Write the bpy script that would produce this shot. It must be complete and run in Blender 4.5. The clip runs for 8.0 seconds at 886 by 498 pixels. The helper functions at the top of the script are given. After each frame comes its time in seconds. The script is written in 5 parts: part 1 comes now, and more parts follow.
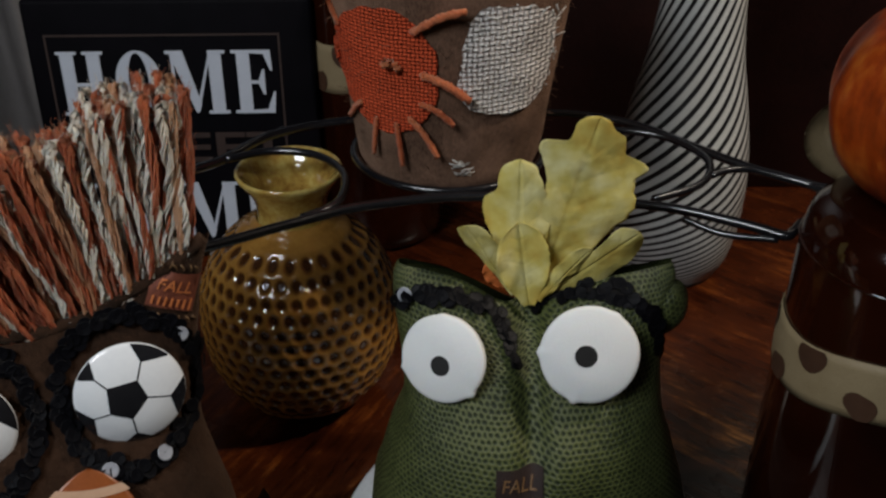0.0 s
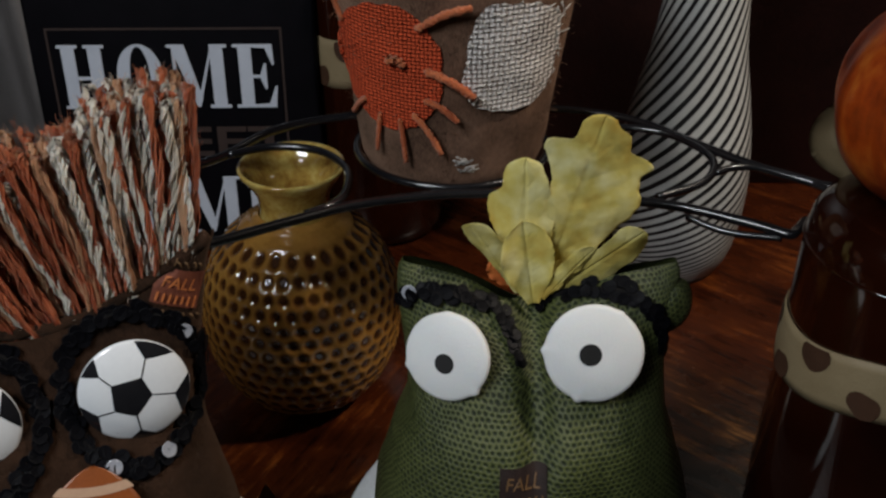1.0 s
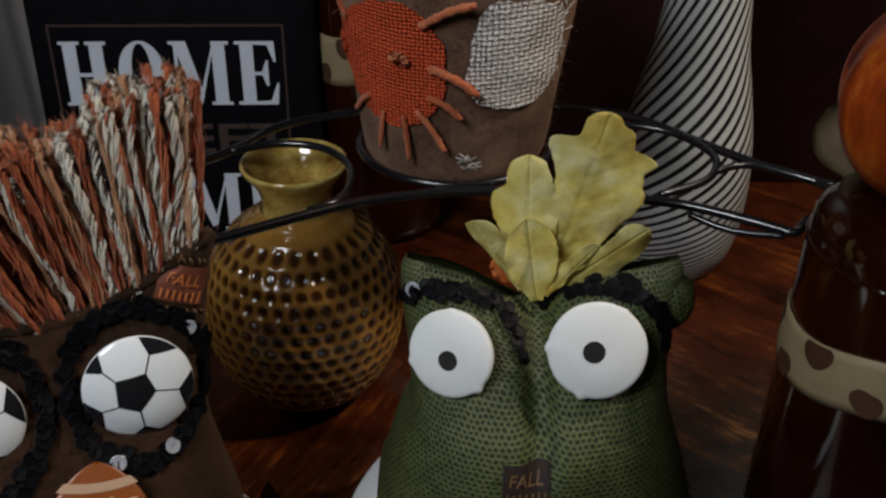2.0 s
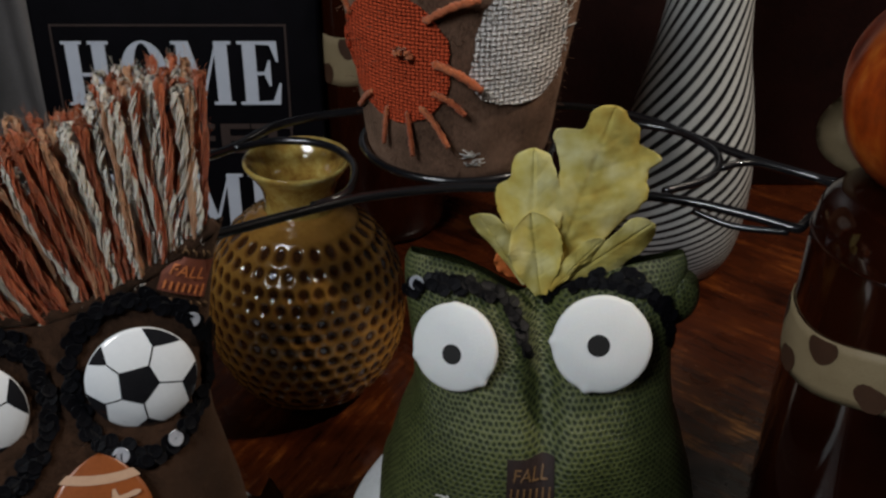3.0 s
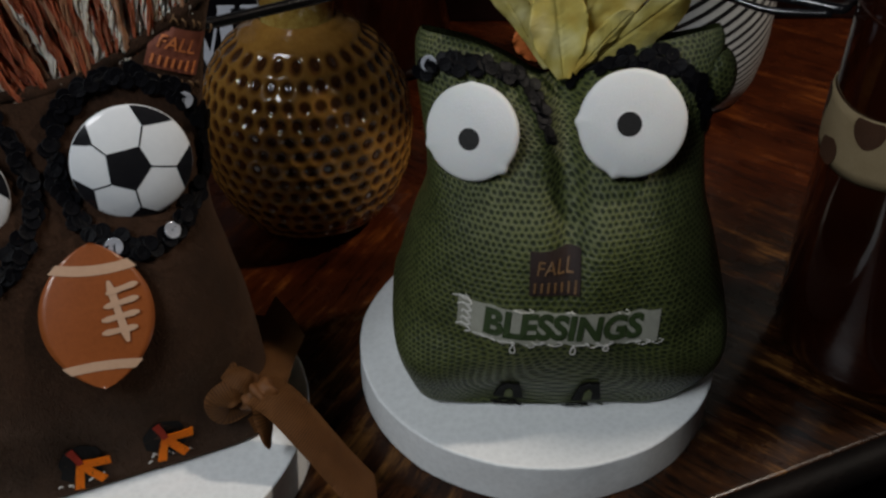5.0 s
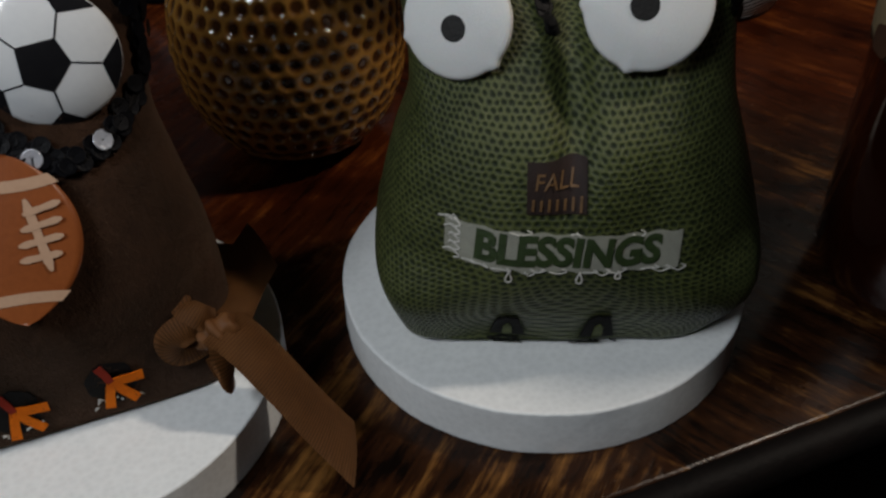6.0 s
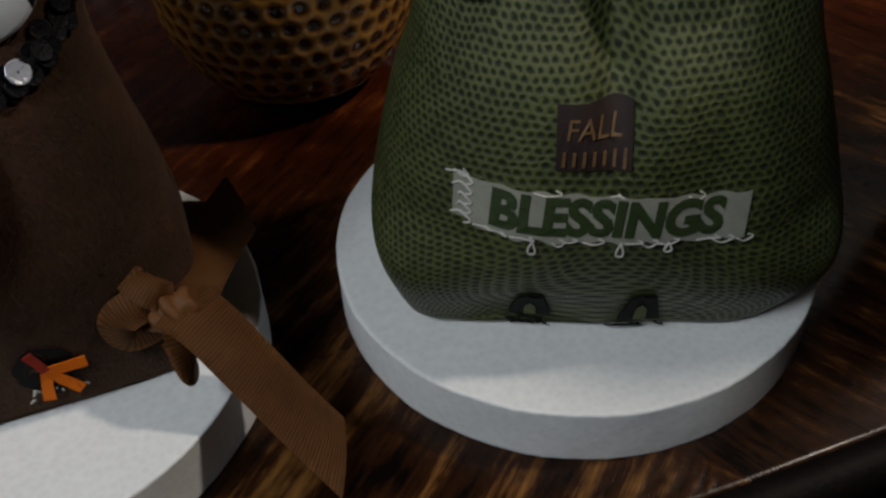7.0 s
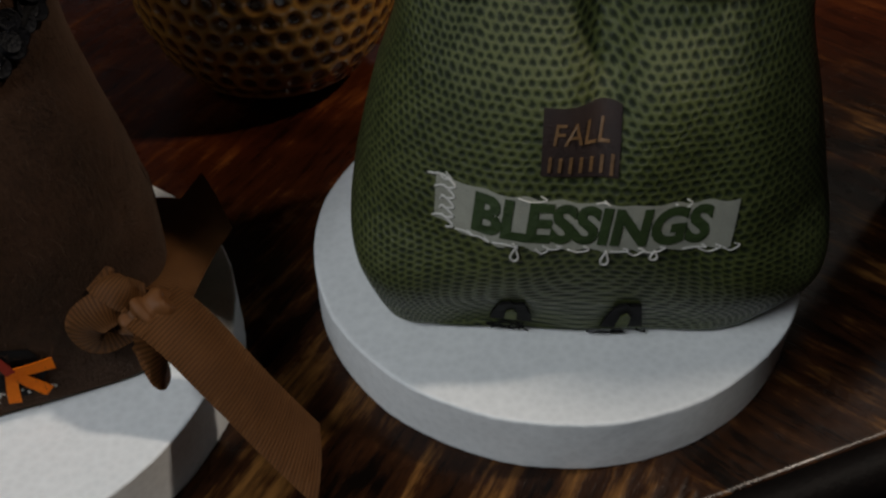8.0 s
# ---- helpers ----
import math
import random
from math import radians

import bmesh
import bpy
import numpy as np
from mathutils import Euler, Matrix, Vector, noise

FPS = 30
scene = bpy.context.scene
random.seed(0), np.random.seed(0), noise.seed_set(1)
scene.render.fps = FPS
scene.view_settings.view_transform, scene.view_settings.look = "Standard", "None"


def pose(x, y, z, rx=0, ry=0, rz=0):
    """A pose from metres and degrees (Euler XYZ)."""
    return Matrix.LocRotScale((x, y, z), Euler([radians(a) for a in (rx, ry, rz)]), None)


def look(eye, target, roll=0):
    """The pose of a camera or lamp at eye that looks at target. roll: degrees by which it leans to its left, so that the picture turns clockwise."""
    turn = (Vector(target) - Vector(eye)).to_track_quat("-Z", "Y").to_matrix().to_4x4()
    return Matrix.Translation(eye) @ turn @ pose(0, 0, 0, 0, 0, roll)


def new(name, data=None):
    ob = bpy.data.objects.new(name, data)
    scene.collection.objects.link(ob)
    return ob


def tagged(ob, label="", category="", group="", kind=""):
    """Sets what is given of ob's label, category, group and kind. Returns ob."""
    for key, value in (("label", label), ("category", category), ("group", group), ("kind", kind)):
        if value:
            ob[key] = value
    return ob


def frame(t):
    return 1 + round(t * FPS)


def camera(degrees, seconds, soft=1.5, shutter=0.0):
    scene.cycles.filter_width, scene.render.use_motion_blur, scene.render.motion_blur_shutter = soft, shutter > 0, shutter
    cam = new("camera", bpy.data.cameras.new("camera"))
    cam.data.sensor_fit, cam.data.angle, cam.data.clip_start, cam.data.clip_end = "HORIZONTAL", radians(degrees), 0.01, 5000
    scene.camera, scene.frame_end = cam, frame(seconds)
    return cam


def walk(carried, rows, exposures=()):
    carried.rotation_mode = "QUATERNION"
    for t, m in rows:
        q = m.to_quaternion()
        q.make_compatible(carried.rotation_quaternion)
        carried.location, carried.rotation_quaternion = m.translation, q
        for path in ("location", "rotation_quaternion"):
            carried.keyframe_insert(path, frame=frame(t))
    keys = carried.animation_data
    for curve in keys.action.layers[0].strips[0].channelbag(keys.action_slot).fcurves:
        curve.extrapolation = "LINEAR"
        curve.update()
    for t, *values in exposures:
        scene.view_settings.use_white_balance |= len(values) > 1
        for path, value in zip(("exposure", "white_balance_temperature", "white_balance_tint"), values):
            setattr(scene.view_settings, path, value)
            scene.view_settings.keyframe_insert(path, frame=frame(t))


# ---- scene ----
from mathutils.bvhtree import BVHTree

# ---------------------------------------------------------------- camera
cam = camera(49.93, 8.0, soft=2.5, shutter=0.3)
ROWS = [
    (0, -0.0313, -0.3083, 0.3533, 59.03, -0.19, 0.12),
    (1, -0.0341, -0.3068, 0.3548, 58.57, -0.39, 0.45),
    (1.5, -0.0357, -0.3063, 0.3550, 58.41, -0.51, 0.61),
    (3, -0.0384, -0.3101, 0.3487, 59.09, -0.63, 0.85),
    (3.2, -0.0397, -0.3096, 0.3472, 59.21, -0.72, 0.92),
    (3.5, -0.0406, -0.3089, 0.3426, 57.15, -0.69, 0.98),
    (3.6, -0.0423, -0.3120, 0.3345, 56.50, -0.85, 0.72),
    (3.7, -0.0445, -0.3171, 0.3253, 56.12, -1.11, 0.52),
    (3.8, -0.0447, -0.3199, 0.3199, 55.34, -1.02, 0.11),
    (3.9, -0.0452, -0.3201, 0.3157, 54.70, -1.04, 0.09),
    (4.1, -0.0455, -0.3177, 0.3139, 53.71, -0.91, 0.12),
    (4.2, -0.0468, -0.3190, 0.3116, 53.92, -1.10, 0.17),
    (5.3, -0.0408, -0.3039, 0.2916, 52.31, -0.37, -0.56),
    (5.5, -0.0345, -0.3006, 0.2849, 51.63, 0.38, -0.79),
    (5.8, -0.0351, -0.2890, 0.2713, 50.48, -0.08, -0.90),
    (6, -0.0303, -0.2751, 0.2618, 49.54, 1.45, -2.10),
    (6.5, -0.0256, -0.2477, 0.2388, 47.92, 4.18, -4.41),
    (7, -0.0265, -0.2294, 0.2270, 46.64, 3.81, -3.17),
    (7.5, -0.0265, -0.2227, 0.2235, 46.43, 2.89, -1.58),
    (8, -0.0278, -0.2232, 0.2251, 46.17, 1.91, -0.96),
]
walk(cam, [(t, pose(x, y, z, tilt, 0, turn) @ pose(0, 0, 0, 0, 0, roll)) for t, x, y, z, tilt, turn, roll in ROWS],
     exposures=[(0, 0.90), (3.2, 0.85), (5.5, 0.56), (8, 0.50)])

# ---------------------------------------------------------------- light
world = bpy.data.worlds.new("world")
scene.world = world
world.use_nodes = True
world.node_tree.nodes["Background"].inputs[0].default_value = (0.75, 0.85, 1.0, 1)
world.node_tree.nodes["Background"].inputs[1].default_value = 0.006


def area_lamp(name, eye, target, size, watts, colour):
    data = bpy.data.lights.new(name, "AREA")
    data.shape, data.size, data.size_y = "RECTANGLE", size[0], size[1]
    data.energy, data.color = watts, colour
    ob = new(name, data)
    ob.matrix_world = look(eye, target)
    return ob


# Unseen soft source at front left, placed by how the things are shaded.
area_lamp("soft_key_light", (-0.42, -0.52, 0.77), (0, 0.03, 0.08), (0.34, 0.28), 2.75, (0.91, 0.96, 1.0))
area_lamp("side_lamp", (0.62, 0.06, 0.92), (0, 0.05, 0.05), (0.07, 0.06), 3.0, (1.0, 0.88, 0.75))


# ---------------------------------------------------------------- materials
class Nodes:
    """A small builder of node materials."""

    def __init__(self, name):
        self.mat = bpy.data.materials.new(name)
        self.mat.use_nodes = True
        self.tree = self.mat.node_tree
        self.bsdf = self.tree.nodes["Principled BSDF"]

    def add(self, kind, links=None, **values):
        node = self.tree.nodes.new(kind)
        for key, value in values.items():
            if key == "op":
                node.operation = value
            elif key == "kind":
                node.wave_type = value
            elif key == "profile":
                node.wave_profile = value
            elif key == "feature":
                node.feature = value
            elif key == "bands":
                node.bands_direction = value
            else:
                node.inputs[key.replace("_", " ")].default_value = value
        for key, source in (links or {}).items():
            self.tree.links.new(source, node.inputs[key])
        return node

    def ramp(self, source, stops):
        node = self.tree.nodes.new("ShaderNodeValToRGB")
        els = node.color_ramp.elements
        while len(els) < len(stops):
            els.new(0.5)
        for el, (pos, col) in zip(els, stops):
            el.position, el.color = pos, (*col, 1) if len(col) == 3 else col
        self.tree.links.new(source, node.inputs[0])
        return node.outputs[0]

    def coords(self, which="Object", scale=(1, 1, 1), rot=(0, 0, 0)):
        tc = self.tree.nodes.new("ShaderNodeTexCoord")
        mp = self.tree.nodes.new("ShaderNodeMapping")
        mp.inputs["Scale"].default_value = scale
        mp.inputs["Rotation"].default_value = rot
        self.tree.links.new(tc.outputs[which], mp.inputs[0])
        return mp.outputs[0]

    def noise(self, vec, scale, detail=4.0, rough=0.6):
        node = self.add("ShaderNodeTexNoise", {"Vector": vec}, Scale=scale, Detail=detail, Roughness=rough)
        return node.outputs["Fac"]

    def math(self, op, a, b):
        node = self.tree.nodes.new("ShaderNodeMath")
        node.operation = op
        for i, v in enumerate((a, b)):
            if isinstance(v, (int, float)):
                node.inputs[i].default_value = v
            elif v is not None:
                self.tree.links.new(v, node.inputs[i])
        return node.outputs[0]

    def mix(self, fac, a, b, blend="MIX"):
        node = self.tree.nodes.new("ShaderNodeMix")
        node.data_type, node.blend_type = "RGBA", blend
        for i, v in ((0, fac), (6, a), (7, b)):
            if isinstance(v, (int, float)):
                node.inputs[i].default_value = v
            elif isinstance(v, tuple):
                node.inputs[i].default_value = (*v, 1)
            else:
                self.tree.links.new(v, node.inputs[i])
        return node.outputs[2]

    def bump(self, height, dist, strength=1.0):
        node = self.add("ShaderNodeBump", {"Height": height}, Strength=strength, Distance=dist)
        return node.outputs[0]

    def set(self, **values):
        for key, value in values.items():
            key = {"colour": "Base Color", "rough": "Roughness", "metal": "Metallic", "normal": "Normal", "coat": "Coat Weight",
                   "coat_rough": "Coat Roughness", "sheen": "Sheen Weight", "sheen_rough": "Sheen Roughness", "ior": "IOR",
                   "glass": "Transmission Weight", "subsurface": "Subsurface Weight", "spec": "Specular IOR Level"}[key]
            if isinstance(value, (int, float)):
                self.bsdf.inputs[key].default_value = value
            elif isinstance(value, tuple):
                self.bsdf.inputs[key].default_value = (*value, 1) if len(value) == 3 else value
            else:
                self.tree.links.new(value, self.bsdf.inputs[key])
        return self


def plain(name, a, b, rough=0.5, scale=60.0, fine=900.0, bump=0.0002, **more):
    """A surface of two tones, mottled coarsely and grained finely."""
    n = Nodes(name)
    v = n.coords()
    coarse, grain = n.noise(v, scale), n.noise(v, fine, 2.0)
    col = n.ramp(n.math("ADD", n.math("MULTIPLY", coarse, 0.65), n.math("MULTIPLY", grain, 0.35)), [(0.3, a), (0.7, b)])
    n.set(colour=col, rough=rough, normal=n.bump(grain, bump), **more)
    return n.mat


def knit_material(name, dark, mid, light):
    """Coarse knitted jersey, by the metric UV map: rows of holes, their shade put into the colour, between shiny
    threads, each row half a stitch on.
    """
    n = Nodes(name)
    uv = n.coords("UV")
    sep = n.add("ShaderNodeSeparateXYZ", {"Vector": uv})
    u, v = sep.outputs[0], sep.outputs[1]
    wob, jog = n.noise(uv, 70.0, 2.0), n.noise(uv, 420.0, 2.0)
    col_w, row_h = 0.0028, 0.00205
    shift = n.math("ADD", n.math("MULTIPLY", wob, 0.0030), n.math("MULTIPLY", jog, 0.0011))
    vv = n.math("DIVIDE", n.math("ADD", v, shift), row_h)
    row = n.math("FLOOR", vv, 0)
    uu = n.math("ADD", n.math("DIVIDE", n.math("ADD", u, shift), col_w), n.math("MULTIPLY", row, 0.5))
    du = n.math("SUBTRACT", n.math("FRACT", uu, 0), 0.5)
    dv = n.math("SUBTRACT", n.math("FRACT", n.math("ADD", vv, n.math("MULTIPLY", n.math("ABSOLUTE", du, 0), 0.16)), 0), 0.5)
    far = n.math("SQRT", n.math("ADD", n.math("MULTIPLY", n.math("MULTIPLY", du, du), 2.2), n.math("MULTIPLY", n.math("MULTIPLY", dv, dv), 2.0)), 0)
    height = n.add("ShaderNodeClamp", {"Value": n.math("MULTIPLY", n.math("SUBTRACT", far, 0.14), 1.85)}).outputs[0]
    cell = n.add("ShaderNodeCombineXYZ", {"X": n.math("FLOOR", uu, 0), "Y": row}).outputs[0]
    odd = n.add("ShaderNodeTexWhiteNoise", {"Vector": cell}).outputs["Value"]
    fuzz = n.noise(uv, 1200.0, 5.0, 0.8)
    blotch = n.noise(uv, 32.0, 4.0)
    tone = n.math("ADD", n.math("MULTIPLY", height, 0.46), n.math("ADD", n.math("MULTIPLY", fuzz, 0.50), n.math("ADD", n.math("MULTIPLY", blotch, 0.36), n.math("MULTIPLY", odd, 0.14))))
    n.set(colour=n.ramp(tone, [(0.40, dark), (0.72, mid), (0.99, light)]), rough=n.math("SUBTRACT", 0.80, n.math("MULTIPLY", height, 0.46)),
          normal=n.bump(n.math("ADD", height, n.math("MULTIPLY", fuzz, 0.9)), 0.00036, 0.85), spec=0.40)
    return n.mat


def weave_material(name, dark, light, pitch, hole=0.0):
    """Plain weave burlap by the metric UV map."""
    n = Nodes(name)
    uv = n.coords("UV")
    wob = n.noise(uv, 130.0, 3.0)
    sep = n.add("ShaderNodeSeparateXYZ", {"Vector": uv})
    parts = []
    for i in (0, 1):
        w = n.math("DIVIDE", n.math("ADD", sep.outputs[i], n.math("MULTIPLY", wob, pitch * 0.9)), pitch)
        parts.append(w)
    warp = n.math("ABSOLUTE", n.math("SINE", n.math("MULTIPLY", parts[0], math.pi), 0), 0)
    weft = n.math("ABSOLUTE", n.math("SINE", n.math("MULTIPLY", parts[1], math.pi), 0), 0)
    par = n.math("PINGPONG", n.math("ADD", n.math("FLOOR", parts[0], 0), n.math("FLOOR", parts[1], 0)), 1.0)
    over = n.mix(par, warp, weft)
    low = n.math("MINIMUM", warp, weft)
    high = n.math("ADD", n.math("MULTIPLY", over, 0.7), n.math("MULTIPLY", low, 0.3))
    fib = n.noise(uv, 3000.0, 3.0, 0.7)
    blot = n.noise(uv, 50.0, 3.0)
    tone = n.math("ADD", n.math("MULTIPLY", high, 0.6), n.math("ADD", n.math("MULTIPLY", fib, 0.2), n.math("MULTIPLY", blot, 0.25)))
    n.set(colour=n.ramp(tone, [(0.26, dark), (0.64, light)]), rough=0.9, normal=n.bump(n.math("ADD", high, n.math("MULTIPLY", fib, 0.3)), 0.0014), spec=0.15)
    return n.mat


def wood_material():
    """Dark varnished boards; the grain turns from one board to the next."""
    n = Nodes("dark varnished wood")
    v = n.coords()
    sep = n.add("ShaderNodeSeparateXYZ", {"Vector": v})
    tones = []
    for turn in (41.0, -62.0):
        spun = n.coords(rot=(0, 0, radians(-turn)))
        stretch = n.add("ShaderNodeMapping", {"Vector": spun}, Scale=(0.13, 1, 1)).outputs[0]
        warp = n.noise(stretch, 60.0, 3.0)
        grain = n.noise(stretch, 170.0, 6.0, 0.7)
        fine = n.noise(stretch, 650.0, 3.0, 0.6)
        tones.append(n.math("ADD", n.math("MULTIPLY", grain, 0.5), n.math("ADD", n.math("MULTIPLY", fine, 0.18), n.math("MULTIPLY", warp, 0.34))))
    side = n.add("ShaderNodeClamp", {"Value": n.math("MULTIPLY", n.math("ADD", sep.outputs[0], 0.01), 400.0)}).outputs[0]
    tone = n.math("ADD", n.math("MULTIPLY", tones[0], n.math("SUBTRACT", 1.0, side)), n.math("MULTIPLY", tones[1], side))
    broad, patch = n.noise(v, 9.0, 3.0), n.noise(v, 26.0, 4.0)
    tone = n.math("ADD", n.math("SUBTRACT", tone, n.math("MULTIPLY", side, 0.012)), n.math("MULTIPLY", n.math("SUBTRACT", patch, 0.5), 0.35))
    brown = n.ramp(tone, [(0.40, (0.003, 0.0015, 0.001)), (0.53, (0.028, 0.0098, 0.0034)), (0.70, (0.25, 0.112, 0.029))])
    # Redder towards the back: the warm reflection there is painted into the wood colour.
    red = n.ramp(tone, [(0.34, (0.010, 0.0022, 0.001)), (0.54, (0.060, 0.0125, 0.003)), (0.76, (0.24, 0.066, 0.012))])
    back = n.math("ADD", n.math("MULTIPLY", sep.outputs[1], 12.0), n.math("ADD", n.math("MULTIPLY", broad, 2.4), -2.6))
    blend = n.add("ShaderNodeClamp", {"Value": back})
    n.set(colour=n.mix(blend.outputs[0], brown, red), rough=n.math("ADD", n.math("MULTIPLY", patch, 0.25), 0.14),
          normal=n.bump(n.math("ADD", tone, n.math("MULTIPLY", patch, 0.6)), 0.0008, 0.7), coat=0.06, coat_rough=0.12, spec=0.17)
    return n.mat


def foam_material():
    n = Nodes("white foam")
    v = n.coords()
    cell = n.add("ShaderNodeTexVoronoi", {"Vector": v}, Scale=420.0, feature="F1").outputs["Distance"]
    soft = n.noise(v, 700.0, 2.0)
    blot = n.noise(v, 55.0, 3.0)
    tone = n.math("ADD", n.math("MULTIPLY", cell, 0.5), n.math("ADD", n.math("MULTIPLY", soft, 0.3), n.math("MULTIPLY", blot, 0.3)))
    n.set(colour=n.ramp(tone, [(0.25, (0.74, 0.76, 0.77)), (0.75, (0.84, 0.86, 0.87))]), rough=0.62, subsurface=0.06,
          normal=n.bump(n.math("ADD", cell, n.math("MULTIPLY", soft, 0.6)), 0.00018, 0.3))
    n.bsdf.inputs["Subsurface Radius"].default_value = (0.004, 0.004, 0.004)
    n.bsdf.inputs["Subsurface Scale"].default_value = 1.0
    return n.mat


def glaze_material():
    """Amber glaze with the shade of the dimples painted into its colour, by the height that the mesh stores."""
    n = Nodes("amber honeycomb glaze")
    v = n.coords()
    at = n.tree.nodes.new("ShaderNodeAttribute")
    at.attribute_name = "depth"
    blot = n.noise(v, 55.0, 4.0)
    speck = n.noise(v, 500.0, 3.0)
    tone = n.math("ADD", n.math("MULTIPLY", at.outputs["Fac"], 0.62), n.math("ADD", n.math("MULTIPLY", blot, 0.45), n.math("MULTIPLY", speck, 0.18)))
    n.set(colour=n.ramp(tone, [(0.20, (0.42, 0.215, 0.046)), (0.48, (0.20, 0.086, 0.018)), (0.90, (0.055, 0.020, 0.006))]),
          rough=0.2, coat=0.9, coat_rough=0.05, normal=n.bump(blot, 0.0008, 0.5))
    return n.mat


def lip_material():
    n = Nodes("yellow glaze")
    v = n.coords()
    blot, speck = n.noise(v, 70.0, 4.0), n.noise(v, 420.0, 3.0)
    tone = n.math("ADD", n.math("MULTIPLY", blot, 0.7), n.math("MULTIPLY", speck, 0.3))
    n.set(colour=n.ramp(tone, [(0.32, (0.20, 0.085, 0.016)), (0.5, (0.42, 0.27, 0.062)), (0.68, (0.62, 0.50, 0.16))]), rough=0.12, coat=1.0, coat_rough=0.03)
    return n.mat


def pumpkin_material():
    n = Nodes("mottled orange glaze")
    v = n.coords()
    blot = n.noise(v, 38.0, 5.0)
    streak = n.noise(n.coords(scale=(1, 1, 0.25)), 120.0, 3.0)
    tone = n.math("ADD", n.math("MULTIPLY", blot, 0.6), n.math("MULTIPLY", streak, 0.4))
    n.set(colour=n.ramp(tone, [(0.36, (0.06, 0.006, 0.002)), (0.52, (0.28, 0.040, 0.004)), (0.70, (0.50, 0.14, 0.018))]), rough=0.36, coat=0.05, coat_rough=0.2, spec=0.3,
          normal=n.bump(blot, 0.0020, 0.6))
    return n.mat


def leaf_material():
    n = Nodes("yellow cloth leaf")
    v = n.coords()
    blot = n.noise(v, 45.0, 3.0)
    crease = n.noise(v, 110.0, 4.0, 0.55)
    weave = n.noise(n.coords(scale=(1, 1, 1)), 2200.0, 2.0)
    tone = n.math("ADD", n.math("MULTIPLY", blot, 0.75), n.math("MULTIPLY", crease, 0.3))
    n.set(colour=n.ramp(tone, [(0.32, (0.42, 0.26, 0.035)), (0.50, (0.55, 0.46, 0.125)), (0.68, (0.70, 0.65, 0.33))]), rough=0.75,
          normal=n.bump(n.math("ADD", crease, n.math("MULTIPLY", weave, 0.15)), 0.0014, 0.5), spec=0.2)
    return n.mat


def ribbon_material(name, a, b):
    """Grosgrain: fine ribs across the length, by the metric UV map."""
    n = Nodes(name)
    uv = n.coords("UV")
    wave = n.add("ShaderNodeTexWave", {"Vector": uv}, Scale=310.0, bands="X", Distortion=0.4)
    blot = n.noise(uv, 60.0, 3.0)
    tone = n.math("ADD", n.math("MULTIPLY", wave.outputs["Fac"], 0.35), n.math("MULTIPLY", blot, 0.65))
    n.set(colour=n.ramp(tone, [(0.25, a), (0.75, b)]), rough=0.6, normal=n.bump(wave.outputs["Fac"], 0.0001), spec=0.25)
    return n.mat


def amber_glass():
    n = Nodes("dark amber glass")
    v = n.coords()
    blot = n.noise(v, 14.0, 3.0)
    n.set(colour=n.ramp(blot, [(0.3, (0.008, 0.0014, 0.0007)), (0.7, (0.022, 0.0045, 0.0014))]), rough=0.10, coat=0.6, coat_rough=0.05, spec=0.55)
    return n.mat


def felt_material(name, a, b):
    n = Nodes(name)
    v = n.coords()
    fib = n.noise(n.coords(scale=(1, 1, 0.35), rot=(0.3, 0.5, 0.2)), 1300.0, 4.0, 0.75)
    blot = n.noise(v, 28.0, 4.0)
    tone = n.math("ADD", n.math("MULTIPLY", fib, 0.4), n.math("MULTIPLY", blot, 0.6))
    n.set(colour=n.ramp(tone, [(0.36, a), (0.64, b)]), rough=0.95, normal=n.bump(fib, 0.0009, 0.8), sheen=0.22, sheen_rough=0.5, spec=0.1)
    n.bsdf.inputs["Sheen Tint"].default_value = (0.75, 0.5, 0.35, 1)
    return n.mat


def yarn_material(name, a, b):
    n = Nodes(name)
    v = n.coords()
    fib = n.noise(v, 1500.0, 4.0, 0.75)
    obj = n.tree.nodes.new("ShaderNodeObjectInfo")
    blot = n.noise(v, 90.0, 3.0)
    tone = n.math("ADD", n.math("MULTIPLY", fib, 0.45), n.math("ADD", n.math("MULTIPLY", blot, 0.4), n.math("MULTIPLY", obj.outputs["Random"], 0.2)))
    n.set(colour=n.ramp(tone, [(0.3, a), (0.75, b)]), rough=0.95, normal=n.bump(fib, 0.0007), sheen=0.15, spec=0.1, subsurface=0.3)
    n.bsdf.inputs["Subsurface Radius"].default_value = (0.0012, 0.0008, 0.0006)
    n.bsdf.inputs["Subsurface Scale"].default_value = 1.0
    return n.mat


WOOD, FOAM, GLAZE, LIP = wood_material(), foam_material(), glaze_material(), lip_material()
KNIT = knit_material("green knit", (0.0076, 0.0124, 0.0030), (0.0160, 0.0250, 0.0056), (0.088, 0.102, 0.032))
FELT = felt_material("brown felt", (0.006, 0.0028, 0.0015), (0.052, 0.025, 0.014))
POT_FELT = felt_material("grey brown felt", (0.030, 0.015, 0.010), (0.25, 0.140, 0.092))
ORANGE_BURLAP = weave_material("orange burlap", (0.16, 0.010, 0.004), (0.72, 0.105, 0.038), 0.0018)
WHITE_BURLAP = weave_material("white burlap", (0.30, 0.22, 0.19), (0.92, 0.87, 0.83), 0.0023)
WHITE_CLOTH = plain("white covered button", (0.74, 0.74, 0.74), (0.82, 0.82, 0.81), 0.6, 40, 1500, 0.0001, subsurface=0.05)
BUTTON_WHITE = plain("white glossy print", (0.72, 0.74, 0.77), (0.80, 0.82, 0.84), 0.16, 40, 500, 0.00003, coat=0.6)
